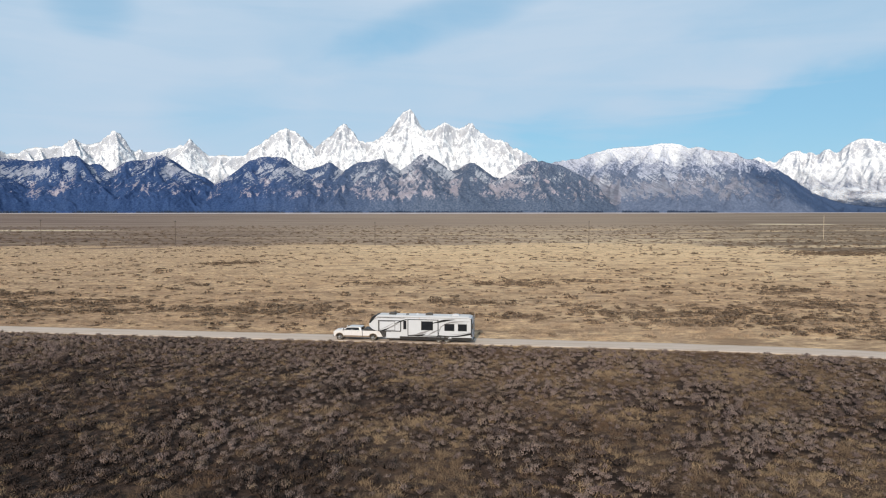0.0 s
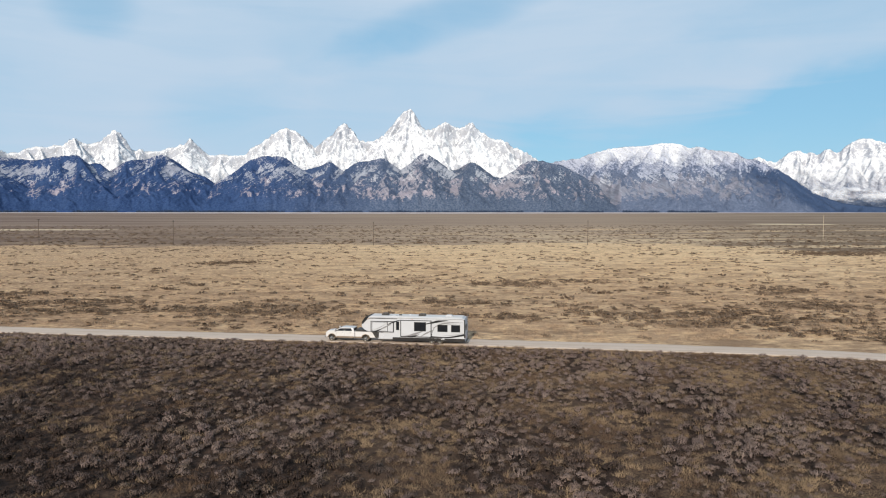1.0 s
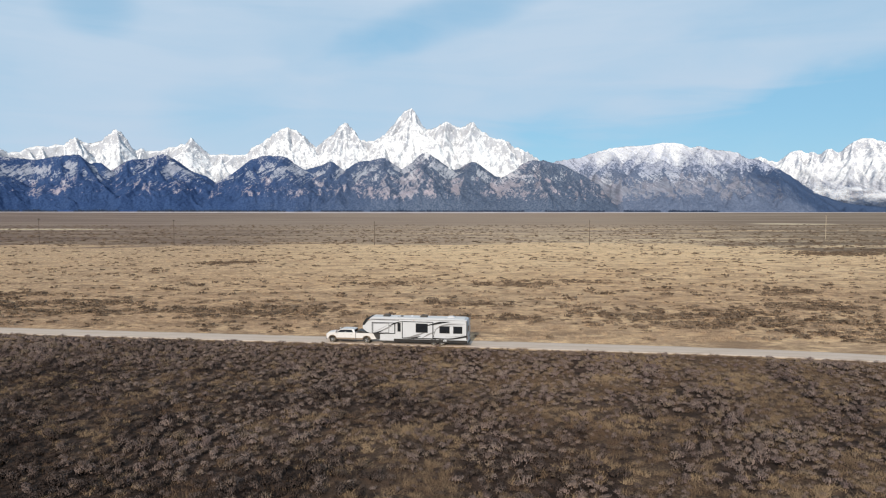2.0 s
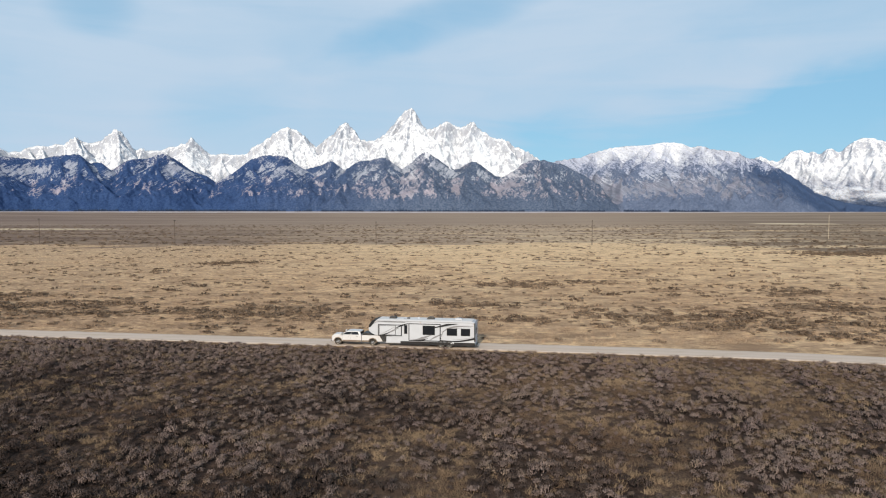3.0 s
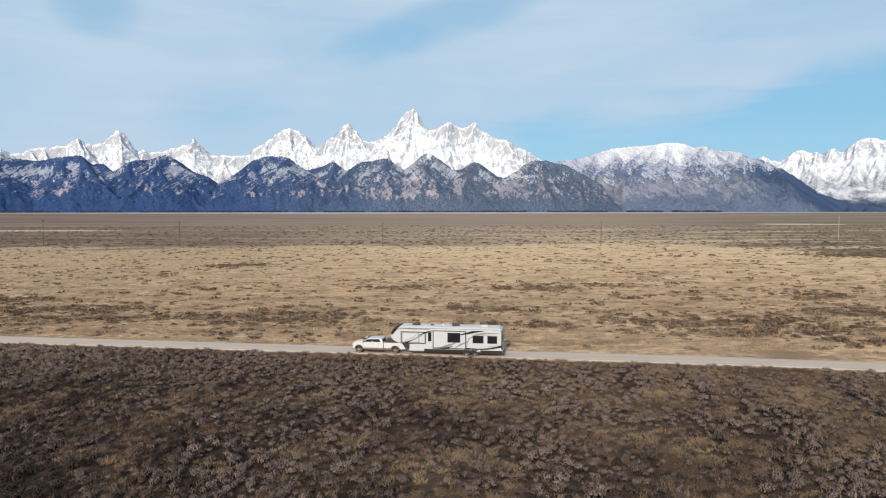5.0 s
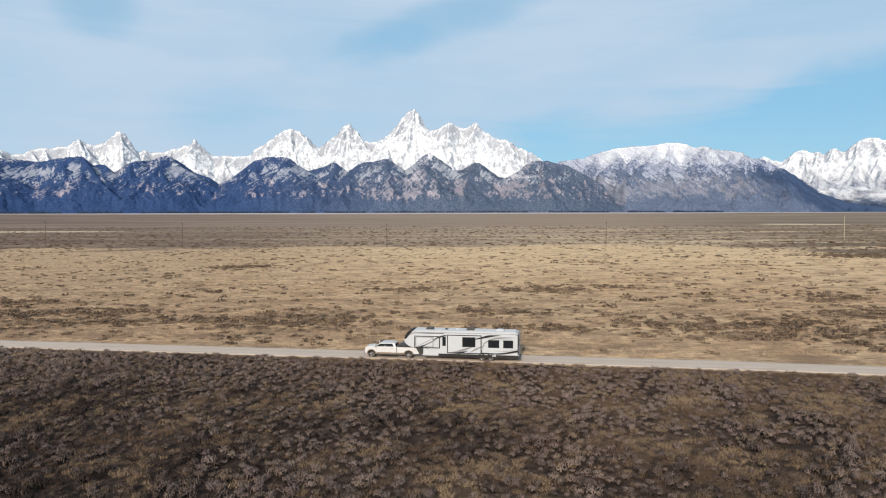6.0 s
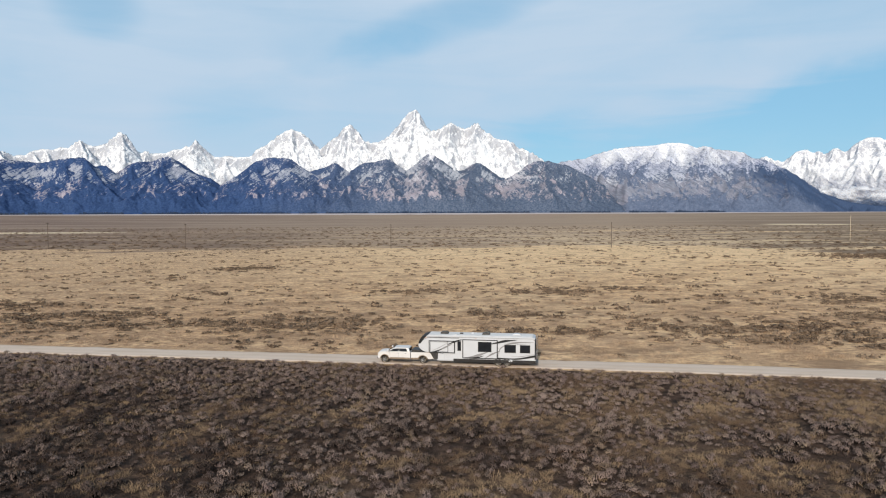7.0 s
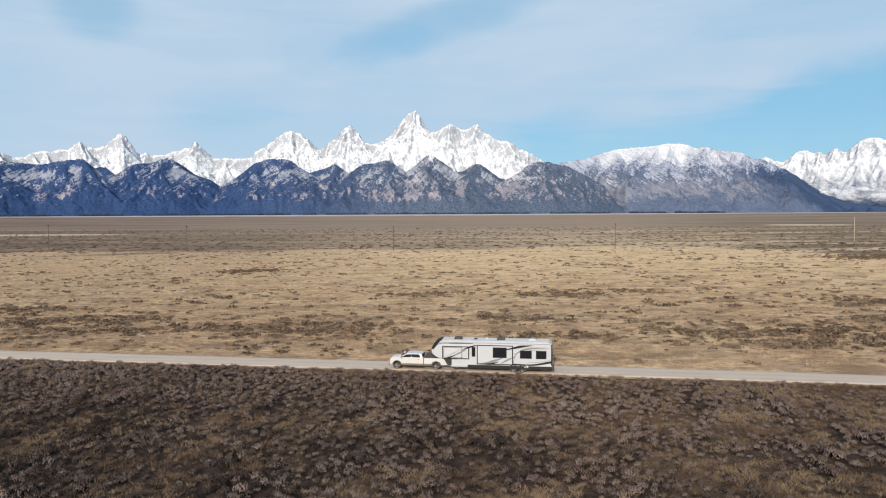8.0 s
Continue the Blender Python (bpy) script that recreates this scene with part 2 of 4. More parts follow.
def leaf_material(name, lo, hi, tip, other=None, third=None):
    """Foliage whose tone goes from plant to plant and from tuft to tuft."""
    m, nt, b = material(name, 0.9, 0.0, 0.12)
    at = nt.nodes.new("ShaderNodeAttribute")
    at.attribute_name = "tone"
    isl = nt.nodes.new("ShaderNodeNewGeometry").outputs["Random Per Island"]
    c = n_mix(nt, n_map(nt, isl, 0.3, 1.0, 0.0, 0.3), hi, tip)
    c = n_mix(nt, n_map(nt, n_noise(nt, n_pos(nt), 0.05, 3), 0.4, 0.65, 0.0, 0.4), c, tip)
    for k, col in enumerate((other, third)):
        if col:
            kind = n_noise(nt, n_scale(nt, n_pos(nt), 1.0, 1.0, 0.2, (31 * k, 17, 0)), 0.42, 3, 0.6)
            c = n_mix(nt, n_map(nt, kind, 0.5, 0.64, 0.0, 0.65), c, col)
    c = n_mix(nt, at.outputs["Fac"], lo, c)
    c = n_mix(nt, n_map(nt, at.outputs["Fac"], -0.5, -1.0), c, n_mix(nt, isl, (0.03, 0.02, 0.016), (0.065, 0.045, 0.035)))
    lk(nt, c, b.inputs["Base Color"])
    return m


def mountain_material(name, snow_lo, snow_hi, hazy_wood_lo, hazy_wood_hi, rock, bare, bare_amt, chute_amt, rock_amt, bone_lo=0.24, north_dark=0.0, wood_haze=0.0, south_snow=0.0):
    """Forest low down, dry slopes bare on their south sides, rock and snow above a ragged snow line; distance haze is
    painted into the blues.
    """
    m, nt, b = material(name, 0.9, 0.0, 0.1)
    g = nt.nodes.new("ShaderNodeNewGeometry")
    p = g.outputs["Position"]
    x, y, z = n_xyz(nt, p)
    nx, _, nz = n_xyz(nt, g.outputs["Normal"])
    gul = nt.nodes.new("ShaderNodeAttribute")
    gul.attribute_name = "gully"
    gul = gul.outputs["Fac"]

    def signed(v, k):
        return n_math(nt, "MULTIPLY", n_math(nt, "SUBTRACT", v, 0.5), k)

    def total(*vs):
        s = vs[0]
        for v in vs[1:]:
            s = n_math(nt, "ADD", s, v)
        return s

    big = n_noise(nt, p, 0.0045, 5, 0.6)
    mid = n_noise(nt, p, 0.02, 6, 0.65, 0.6)
    fine = n_noise(nt, p, 0.11, 6, 0.75, 0.3)
    # grain that runs down the fall line: across the slope it changes fast, along it slowly
    fall = []
    for k in (0.75, -0.75):
        cv = nt.nodes.new("ShaderNodeCombineXYZ")
        put(nt, cv.inputs[0], total(x, n_math(nt, "MULTIPLY", z, k)))
        put(nt, cv.inputs[1], n_math(nt, "MULTIPLY", z, 0.28))
        put(nt, cv.inputs[2], n_math(nt, "MULTIPLY", y, 0.08))
        fall.append(n_noise(nt, cv.outputs[0], 0.055, 7, 0.72, 0.7))
    fl = nt.nodes.new("ShaderNodeMix")
    put(nt, fl.inputs[0], n_map(nt, nx, -0.15, 0.15)), put(nt, fl.inputs[2], fall[0]), put(nt, fl.inputs[3], fall[1])
    fall = fl.outputs[0]
    wood = n_mix(nt, n_map(nt, fine, 0.35, 0.65), hazy_wood_lo, hazy_wood_hi)
    # paler blue-grey towards +x: distance haze painted into the forest colour
    wood = n_mix(nt, n_map(nt, total(x, signed(mid, 400.0)), -900.0, 300.0, 0.0, wood_haze), wood, n_mix(nt, n_map(nt, fine, 0.4, 0.6), (0.055, 0.082, 0.13), (0.125, 0.15, 0.205)))
    # dry grass and scree on the slopes turned to the south, in streaks
    dry = total(n_math(nt, "MULTIPLY", nx, -0.5), signed(fall, 0.9), signed(fine, 1.7), signed(mid, 1.4), signed(big, 1.7), n_map(nt, x, -1900.0, 500.0, -0.14, 0.04), n_map(nt, z, 150.0, 250.0, 0.0, -0.4), n_map(nt, z, 25.0, 110.0, -0.75, 0.0))
    dry = n_map(nt, dry, 0.0, 0.24, 0.0, bare_amt)
    pink = n_mix(nt, n_map(nt, mid, 0.4, 0.6), bare, (bare[0] * 1.02, bare[1] * 0.9, bare[2] * 0.88))
    wood = n_mix(nt, dry, wood, n_mix(nt, n_map(nt, fall, 0.35, 0.65), tuple(c * 0.6 for c in bare), pink))
    # old snow and rubble in the chutes
    chute = total(n_math(nt, "MULTIPLY", gul, 0.7), signed(fall, 2.2), signed(mid, 1.0), signed(fine, 1.4), n_map(nt, z, 80.0, 230.0, -0.6, 0.1), n_map(nt, x, -1200.0, -2000.0, 0.0, 0.12))
    wood = n_mix(nt, n_map(nt, chute, 0.52, 0.82, 0.0, chute_amt), wood, (0.60, 0.61, 0.65))
    # darker blue over the slopes at the northern end
    if north_dark:
        wood = n_mix(nt, n_map(nt, total(x, n_math(nt, "MULTIPLY", z, 0.9), signed(fall, 500.0), signed(big, 500.0), signed(fine, 240.0)), 1880.0, 2040.0, 0.0, north_dark), wood, n_mix(nt, fine, (0.02, 0.045, 0.105), (0.04, 0.07, 0.14)))
    stone = n_mix(nt, n_map(nt, total(fine, signed(fall, 0.8)), 0.3, 0.7), rock, tuple(min(1, c * 2.2) for c in rock))
    line = total(z, signed(big, 140.0), signed(fall, 190.0), signed(fine, 190.0), signed(mid, 130.0), n_math(nt, "MULTIPLY", gul, 40.0), n_map(nt, x, -1100.0, -2000.0, 0.0, south_snow))
    c = n_mix(nt, n_map(nt, line, snow_lo - 25.0, snow_lo + 25.0), wood, stone)
    steep = total(n_math(nt, "SUBTRACT", 1.0, nz), signed(fall, 1.1), signed(fine, 2.1), signed(mid, 1.1), n_math(nt, "MULTIPLY", gul, -0.25))
    bone = n_map(nt, steep, bone_lo, bone_lo + 0.3, 0.0, rock_amt)
    cover = n_math(nt, "MULTIPLY", n_map(nt, line, snow_lo, snow_hi), n_math(nt, "SUBTRACT", 1.0, bone))
    c = n_mix(nt, cover, c, (0.82, 0.825, 0.84))
    lk(nt, c, b.inputs["Base Color"])
    n_bump(nt, total(n_math(nt, "MULTIPLY", fall, 1.0), n_math(nt, "MULTIPLY", fine, 0.5)), 0.9, 10.0, b)
    return m


GROUND, GRAVEL = ground_material(), gravel_material()
SAGE = leaf_material("sagebrush_leaf", (0.04, 0.0285, 0.0245), (0.182, 0.133, 0.115), (0.31, 0.243, 0.213), (0.22, 0.162, 0.1), (0.13, 0.092, 0.09))
FIELD_SAGE = leaf_material("field_shrub_leaf", (0.08, 0.055, 0.039), (0.178, 0.126, 0.088), (0.25, 0.187, 0.132))
PLAIN_SAGE = leaf_material("plain_scrub_leaf", (0.1, 0.07, 0.05), (0.16, 0.112, 0.078), (0.21, 0.15, 0.105))
STRAW = leaf_material("field_grass_blade", (0.36, 0.245, 0.153), (0.47, 0.333, 0.217), (0.53, 0.388, 0.257))
DULL_STRAW = leaf_material("dry_grass_blade", (0.11, 0.071, 0.048), (0.28, 0.199, 0.124), (0.33, 0.24, 0.155))
NEEDLE = leaf_material("conifer_needle", (0.018, 0.03, 0.056), (0.03, 0.046, 0.08), (0.04, 0.056, 0.092))
# the ranges: blue haze of distance mixed into forest, rock and scree colours
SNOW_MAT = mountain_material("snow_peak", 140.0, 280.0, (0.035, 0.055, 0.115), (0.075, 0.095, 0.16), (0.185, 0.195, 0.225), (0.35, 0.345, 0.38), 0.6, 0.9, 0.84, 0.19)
HILL_MAT = mountain_material("forested_slope", 305.0, 345.0, (0.02, 0.045, 0.125), (0.042, 0.08, 0.18), (0.13, 0.135, 0.17), (0.42, 0.4, 0.45), 0.72, 0.5, 0.6, wood_haze=0.9, south_snow=38.0)
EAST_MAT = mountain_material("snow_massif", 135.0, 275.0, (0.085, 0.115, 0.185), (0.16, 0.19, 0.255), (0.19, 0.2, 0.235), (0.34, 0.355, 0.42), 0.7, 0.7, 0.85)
RIDGE_MAT = mountain_material("scree_ridge", 250.0, 400.0, (0.08, 0.108, 0.175), (0.14, 0.17, 0.245), (0.165, 0.18, 0.235), (0.29, 0.31, 0.375), 0.75, 0.6, 0.75, north_dark=0.85)

WHITE = worn("white_gelcoat", (0.445, 0.455, 0.48), 0.5, 0, 0.05, 1.2, 0.3, 0.06)
ROOF = worn("white_roof_membrane", (0.6, 0.585, 0.575), 0.7, 0, 0.08, 1.5, 0.3, 0.15)
TRUCK_WHITE = worn("white_car_paint", (0.54, 0.525, 0.52), 0.35, 0, 0.04, 2.0, 0.4, 0.08)
BRONZE = worn("bronze_lower_paint", (0.17, 0.12, 0.085), 0.4, 0.2, 0.2, 3.0, 0.4, 0.4)
BLACK = worn("black_plastic", (0.018, 0.018, 0.02), 0.5, 0, 0.3, 4.0, 0.4, 0.12)
SKIRT = worn("dark_graphite_panel", (0.013, 0.012, 0.013), 0.5, 0, 0.25, 2.0, 0.25, 0.05)
GREY = worn("silver_grey_film", (0.2, 0.195, 0.2), 0.4, 0.1, 0.12, 3.0)
CHARCOAL = worn("charcoal_film", (0.014, 0.014, 0.015), 0.6, 0, 0.2, 3.0, 0.2)
RUBBER = worn("dusty_rubber", (0.03, 0.029, 0.028), 0.85, 0, 0.3, 8.0, 0.2, 0.5)
CHROME = worn("alloy", (0.62, 0.62, 0.63), 0.25, 0.9, 0.1, 6.0, 0.5, 0.1)
STEEL = worn("dark_frame_steel", (0.05, 0.048, 0.047), 0.6, 0.4, 0.3, 4.0, 0.4, 0.35)
GLASS = glass_dark("tinted_glass")
RED = worn("red_lens", (0.13, 0.012, 0.01), 0.2, 0, 0.2, 8.0)
AMBER = worn("amber_lens", (0.6, 0.22, 0.03), 0.2, 0, 0.2, 8.0)
CLEAR = worn("headlight_lens", (0.62, 0.64, 0.66), 0.1, 0.3, 0.1, 8.0)
OLD_WOOD = worn("tarred_pole_wood", (0.11, 0.08, 0.06), 0.85, 0, 0.35, 1.5)
PALE_WOOD = worn("bleached_pole_wood", (0.46, 0.38, 0.28), 0.85, 0, 0.2, 1.5)
PORCELAIN = worn("brown_insulator", (0.09, 0.06, 0.05), 0.3, 0, 0.2, 5.0)


# ---- numeric noise for terrain and scatter ----
def hash2(i, j, seed):
    h = (i.astype(np.int64) * 374761393 + j.astype(np.int64) * 668265263 + seed * 2246822519) & 0xFFFFFFFF
    h = ((h ^ (h >> 13)) * 1274126177) & 0xFFFFFFFF
    return (h ^ (h >> 16)) & 0xFFFFFFFF


def gnoise(x, y, seed=0):
    """Gradient noise on the plan, about -0.7 to 0.7."""
    x, y = np.asarray(x, float), np.asarray(y, float)
    i, j = np.floor(x), np.floor(y)
    u, v = x - i, y - j
    fu, fv = u * u * u * (u * (u * 6 - 15) + 10), v * v * v * (v * (v * 6 - 15) + 10)
    r = []
    for a in (0, 1):
        for c in (0, 1):
            ang = hash2(i + a, j + c, seed) * (2 * math.pi / 4294967296.0)
            r.append(np.cos(ang) * (u - a) + np.sin(ang) * (v - c))
    p, q = r[0] + fv * (r[1] - r[0]), r[2] + fv * (r[3] - r[2])
    return p + fu * (q - p)


def fractal(x, y, seed=0, octaves=5, gain=0.5):
    s, a, k = 0.0, 1.0, 1.0
    for o in range(octaves):
        s = s + a * gnoise(x * k, y * k, seed + o * 17)
        a, k = a * gain, k * 2.03
    return s


def ridged(x, y, seed=0, octaves=5, gain=0.55):
    s, a, k, t = 0.0, 1.0, 1.0, 0.0
    for o in range(octaves):
        s = s + a * (1 - np.abs(gnoise(x * k, y * k, seed + o * 31)) * 1.9)
        t, a, k = t + a, a * gain, k * 2.07
    return s / t


def smooth(a, b, v):
    t = np.clip((v - a) / (b - a), 0, 1)
    return t * t * (3 - 2 * t)


# ---- the road's line on the plan, and the lie of the land ----
ROAD = [(-420, 187.5), (-200, 138), (-100, 115.5), (-40, 102), (0, 93), (24, 87), (38, 81.5), (50, 73.5), (66, 58), (90, 30), (118, -8), (150, -60), (190, -140)]


def spline(pts, step=1.5):
    out = []
    P = [Vector(p) for p in pts]
    P = [P[0] * 2 - P[1]] + P + [P[-1] * 2 - P[-2]]
    for k in range(1, len(P) - 2):
        n = max(2, int((P[k + 1] - P[k]).length / step))
        for q in range(n):
            t = q / n
            a, b, c, d = P[k - 1], P[k], P[k + 1], P[k + 2]
            out.append(0.5 * (2 * b + (c - a) * t + (2 * a - 5 * b + 4 * c - d) * t * t + (3 * b - a - 3 * c + d) * t ** 3))
    return out + [P[-2]]


LINE = np.array([tuple(p) for p in spline(ROAD, 2.0)])


def road_side(x, y):
    """Signed distance from the road's middle: plus beyond it, minus on the near side."""
    x, y = np.asarray(x, float).ravel(), np.asarray(y, float).ravel()
    best, side = np.full(x.shape, 1e9), np.zeros(x.shape)
    a, b = LINE[:-1], LINE[1:]
    for (ax, ay), (bx, by) in zip(a, b):
        dx, dy = bx - ax, by - ay
        t = np.clip(((x - ax) * dx + (y - ay) * dy) / (dx * dx + dy * dy), 0, 1)
        qx, qy = x - ax - t * dx, y - ay - t * dy
        d = np.hypot(qx, qy)
        m = d < best
        best = np.where(m, d, best)
        side = np.where(m, np.sign(dx * qy - dy * qx), side)
    return best * side


def land(x, y, dist=None):
    """Height of the ground."""
    x, y = np.asarray(x, float), np.asarray(y, float)
    r = np.hypot(x, y)
    z = 0.5 * fractal(x / 60, y / 60, 3, 3) * np.clip(1.2 - r / 900, 0, 1) + 0.12 * gnoise(x / 6, y / 6, 9)
    if dist is None:
        dist = road_side(x, y).reshape(x.shape)
    z = z * smooth(3.0, 14.0, np.abs(dist))
    return z + 10.0 * smooth(1300, 3300, r)


def openness(x, y):
    """How open the sage is on the near side of the road: plus where grass comes through, in slanting drifts."""
    u, v = x * 0.5 + y * 0.866, -x * 0.866 + y * 0.5
    band = fractal(u / 11 + 3, v / 2.6, 21, 3)
    return 0.7 * band + 0.55 * fractal(x / 8, y / 10 + 5, 61, 4) + 0.3 * smooth(-75, 25, x) + 0.15 * smooth(-45, 5, x) * smooth(60, 85, y) - 0.12


def fill_mesh(name, co, faces, mat, attrs=None, smooth_shade=False):
    """A mesh from arrays: points (n, 3) and faces (m, 3 or 4)."""
    me = bpy.data.meshes.new(name)
    co, faces = np.ascontiguousarray(co, np.float32), np.ascontiguousarray(faces, np.int32)
    k = faces.shape[1]
    me.vertices.add(len(co))
    me.vertices.foreach_set("co", co.ravel())
    me.loops.add(faces.size)
    me.loops.foreach_set("vertex_index", faces.ravel())
    me.polygons.add(len(faces))
    me.polygons.foreach_set("loop_start", np.arange(0, faces.size, k, dtype=np.int32))
    me.polygons.foreach_set("use_smooth", np.full(len(faces), smooth_shade))
    for key, val in (attrs or {}).items():
        at = me.attributes.new(key, "FLOAT", "POINT")
        at.data.foreach_set("value", np.ascontiguousarray(val, np.float32).ravel())
    me.update(calc_edges=True)
    me.validate()
    me.materials.append(mat)
    return new(name, me)


def grid_faces(nr, nc):
    i = np.arange(nr * nc).reshape(nr, nc)
    return np.stack([i[:-1, :-1], i[:-1, 1:], i[1:, 1:], i[1:, :-1]], -1).reshape(-1, 4)


def build_ground():
    def steps(lo, hi, fine_lo, fine_hi, d, grow):
        mid = list(np.arange(fine_lo, fine_hi, d))
        up, s = [fine_hi], d
        while up[-1] < hi:
            s *= grow
            up.append(min(hi, up[-1] + s))
        dn, s = [], d
        v = fine_lo
        while v > lo:
            s *= grow
            v = max(lo, v - s)
            dn.append(v)
        return np.array(dn[::-1] + mid + up)
    xs = steps(-4600, 4600, -140, 90, 1.6, 1.06)
    ys = steps(-900, 4750, 20, 150, 1.6, 1.05)
    X, Y = np.meshgrid(xs, ys)
    d = road_side(X, Y).reshape(X.shape)
    Z = land(X, Y, d)
    Z = np.where((np.abs(d) < 2.3), -0.04, Z)
    field = smooth(-4.2, -1.0, d)
    near = (np.abs(X) < 200) & (Y < 160)
    litter = np.where(near, openness(X, Y), 0.1)
    ob = fill_mesh("ground", np.stack([X, Y, Z], -1).reshape(-1, 3), grid_faces(*X.shape), GROUND, {"field": field, "litter": litter}, True)
    return tagged(ob, "wide flat steppe of dry tan grass and brown sage soil", "ground", kind="structure")


def build_road():
    pts = LINE
    tan = np.gradient(pts, axis=0)
    tan /= np.linalg.norm(tan, axis=1)[:, None]
    nrm = np.stack([-tan[:, 1], tan[:, 0]], -1)
    across = np.array([-1.0, -0.93, -0.75, -0.55, -0.38, -0.2, 0, 0.2, 0.38, 0.55, 0.75, 0.93, 1.0])
    high = np.array([-0.08, 0.03, 0.07, 0.05, 0.025, 0.06, 0.08, 0.06, 0.025, 0.05, 0.07, 0.03, -0.08])
    half = 2.3 + 0.3 * gnoise(np.arange(len(pts)) * 0.21, np.zeros(len(pts)), 4) + 0.35 * gnoise(np.arange(len(pts)) * 0.93, np.zeros(len(pts)), 5)
    co = np.zeros((len(pts), len(across), 3))
    co[:, :, :2] = pts[:, None] + nrm[:, None] * (across[None, :, None] * half[:, None, None] + 0.4)
    co[:, :, 2] = high[None] + 0.02 * gnoise(co[:, :, 0] * 0.6, co[:, :, 1] * 0.6, 8)
    ob = fill_mesh("road", co.reshape(-1, 3), grid_faces(len(pts), len(across)), GRAVEL, {"across": np.tile(across, len(pts))}, True)
    return tagged(ob, "pale unpaved gravel road with two worn wheel tracks", "road", kind="structure")


build_ground()
build_road()


# ---- mountains: crests as (bearing in degrees, rise per thousand), spurs grown from them ----
STATION = (-27.0, 15.0)
SOUTH_CREST = [
    (-36, 60), (-33, 70), (-30.5, 66), (-29, 74), (-27.96, 76.8), (-26.9, 69.4), (-25.9, 74.8), (-25.1, 78.8), (-23.64, 82.5), (-22.96, 91.5), (-22.6, 87.5), (-21.7, 84.5),
    (-21.1, 91.3), (-20.26, 103.3), (-19.6, 92.2), (-19.1, 77.6), (-18.57, 80.4), (-18.18, 76.9), (-16.73, 82), (-15.48, 89.3), (-15.08, 95.7), (-14.38, 83.7), (-13.8, 75.6), (-11.17, 76.4),
]
HIGH_CREST = [
    (-11.17, 76.4), (-10.75, 83.4), (-9.72, 95.3), (-8.56, 110.4), (-7.95, 113), (-7.34, 110.7), (-6.77, 103.9), (-5.84, 88.5), (-5.09, 98), (-4.51, 104.4), (-3.89, 117.8), (-3.44, 121.3),
    (-2.81, 111.7), (-2.37, 100.7), (-1.6, 96.9), (-0.7, 102.5), (-0.07, 112), (0.84, 131.8), (1.7, 142.8), (2.02, 138), (2.28, 121.5), (3.11, 114.3), (3.79, 117.5), (4.48, 125),
    (5.29, 118.1), (5.88, 117.2), (6.72, 124.5), (7, 115.4), (7.74, 107.4), (8.51, 100.1), (9.14, 99.6), (9.91, 90.2), (10.67, 85.3), (11.88, 71.6), (12.95, 58), (14.14, 34), (15.5, 0),
]
HILL_CREST = [
    (-36, 58), (-32, 66), (-29.5, 60), (-27.96, 64), (-25.44, 62), (-24, 66.9), (-22.67, 68.6), (-22.2, 59), (-21.3, 59.5), (-21, 49), (-19.5, 63.9), (-18.18, 66.6),
    (-17.12, 73.2), (-16.17, 65.1), (-15.2, 52.6), (-14.09, 45.3), (-13.02, 33.4), (-12.52, 39.5), (-11.3, 61.1), (-10.15, 72.8), (-8.25, 73.5), (-7.2, 61.7), (-6.77, 56.3), (-5.4, 61.9),
    (-4.56, 67.8), (-4.2, 56.5), (-3.66, 51), (-2.68, 66), (-1.47, 70), (-0.38, 73.5), (0.07, 67.6), (0.57, 53.4), (1.93, 69.2), (2.84, 81.4), (3.48, 75.4), (5.2, 57),
    (6.66, 68.6), (7.61, 59.1), (8.51, 47.9), (9.55, 46.9), (10.81, 66.4), (12.19, 69.5), (12.95, 67), (14.14, 60), (15.33, 48.8), (16.81, 32.9), (18.27, 14.1), (19.71, 2),
]
RIDGE_CREST = [
    (9.4, 20), (10.6, 44), (11.88, 59.8), (13.22, 68.1), (15.2, 73), (16.2, 79.2), (17.54, 85.2), (18.99, 86.8), (20.84, 89.3), (21.71, 90.8), (22.69, 88.9), (23.38, 83.6),
    (24.07, 85.4), (25.02, 79.6), (26.08, 77.5), (26.74, 74.5), (27.21, 68.7), (28.2, 65.2), (28.95, 57.6), (29.95, 47.3), (31.43, 28.6), (32.64, 16.4), (33.81, 10.1), (35.82, 4.1), (41, 2),
]
EAST_CREST = [
    (25.5, 40), (26.6, 60), (27.66, 65.5), (28.2, 69.5), (28.83, 64.1), (29.47, 63.7), (30.2, 73.9), (30.71, 76.2), (31.33, 72.4), (31.68, 73.8), (32.04, 70.1), (32.64, 77.4),
    (33.23, 71.6), (33.64, 77), (34.15, 84.5), (34.96, 88), (35.52, 84.6), (36.6, 79), (37.8, 82), (39, 70), (41, 30),
]
EYE_LEVEL = 17.0


def grow_spur(segs, rng, u, v, h, heading, length, drop, side, level, proud=1.35):
    """A rib that leaves a crest and runs down towards the plain, throwing off smaller ribs."""
    n = 6 if level == 0 else 3
    step = length / n
    for k in range(n):
        t = (k + 1) / n
        heading += rng.normal(0, 0.16)
        u1, v1 = u + math.sin(heading) * step, v - math.cos(heading) * step
        h1 = h - drop / n * (1.25 - 0.5 * t) * rng.uniform(0.75, 1.25)
        segs.append((u, v, h, u1, v1, h1, side * proud * rng.uniform(0.9, 1.1) * (1.5 if level == 0 and k == 0 and side > 0.9 else 1.0)))
        u, v, h = u1, v1, h1
        if level < 1 and k < n - 1:
            for s in ((1, -1) if rng.uniform() < 0.55 else (1 if k % 2 else -1,)):
                far = length * rng.uniform(0.2, 0.36)
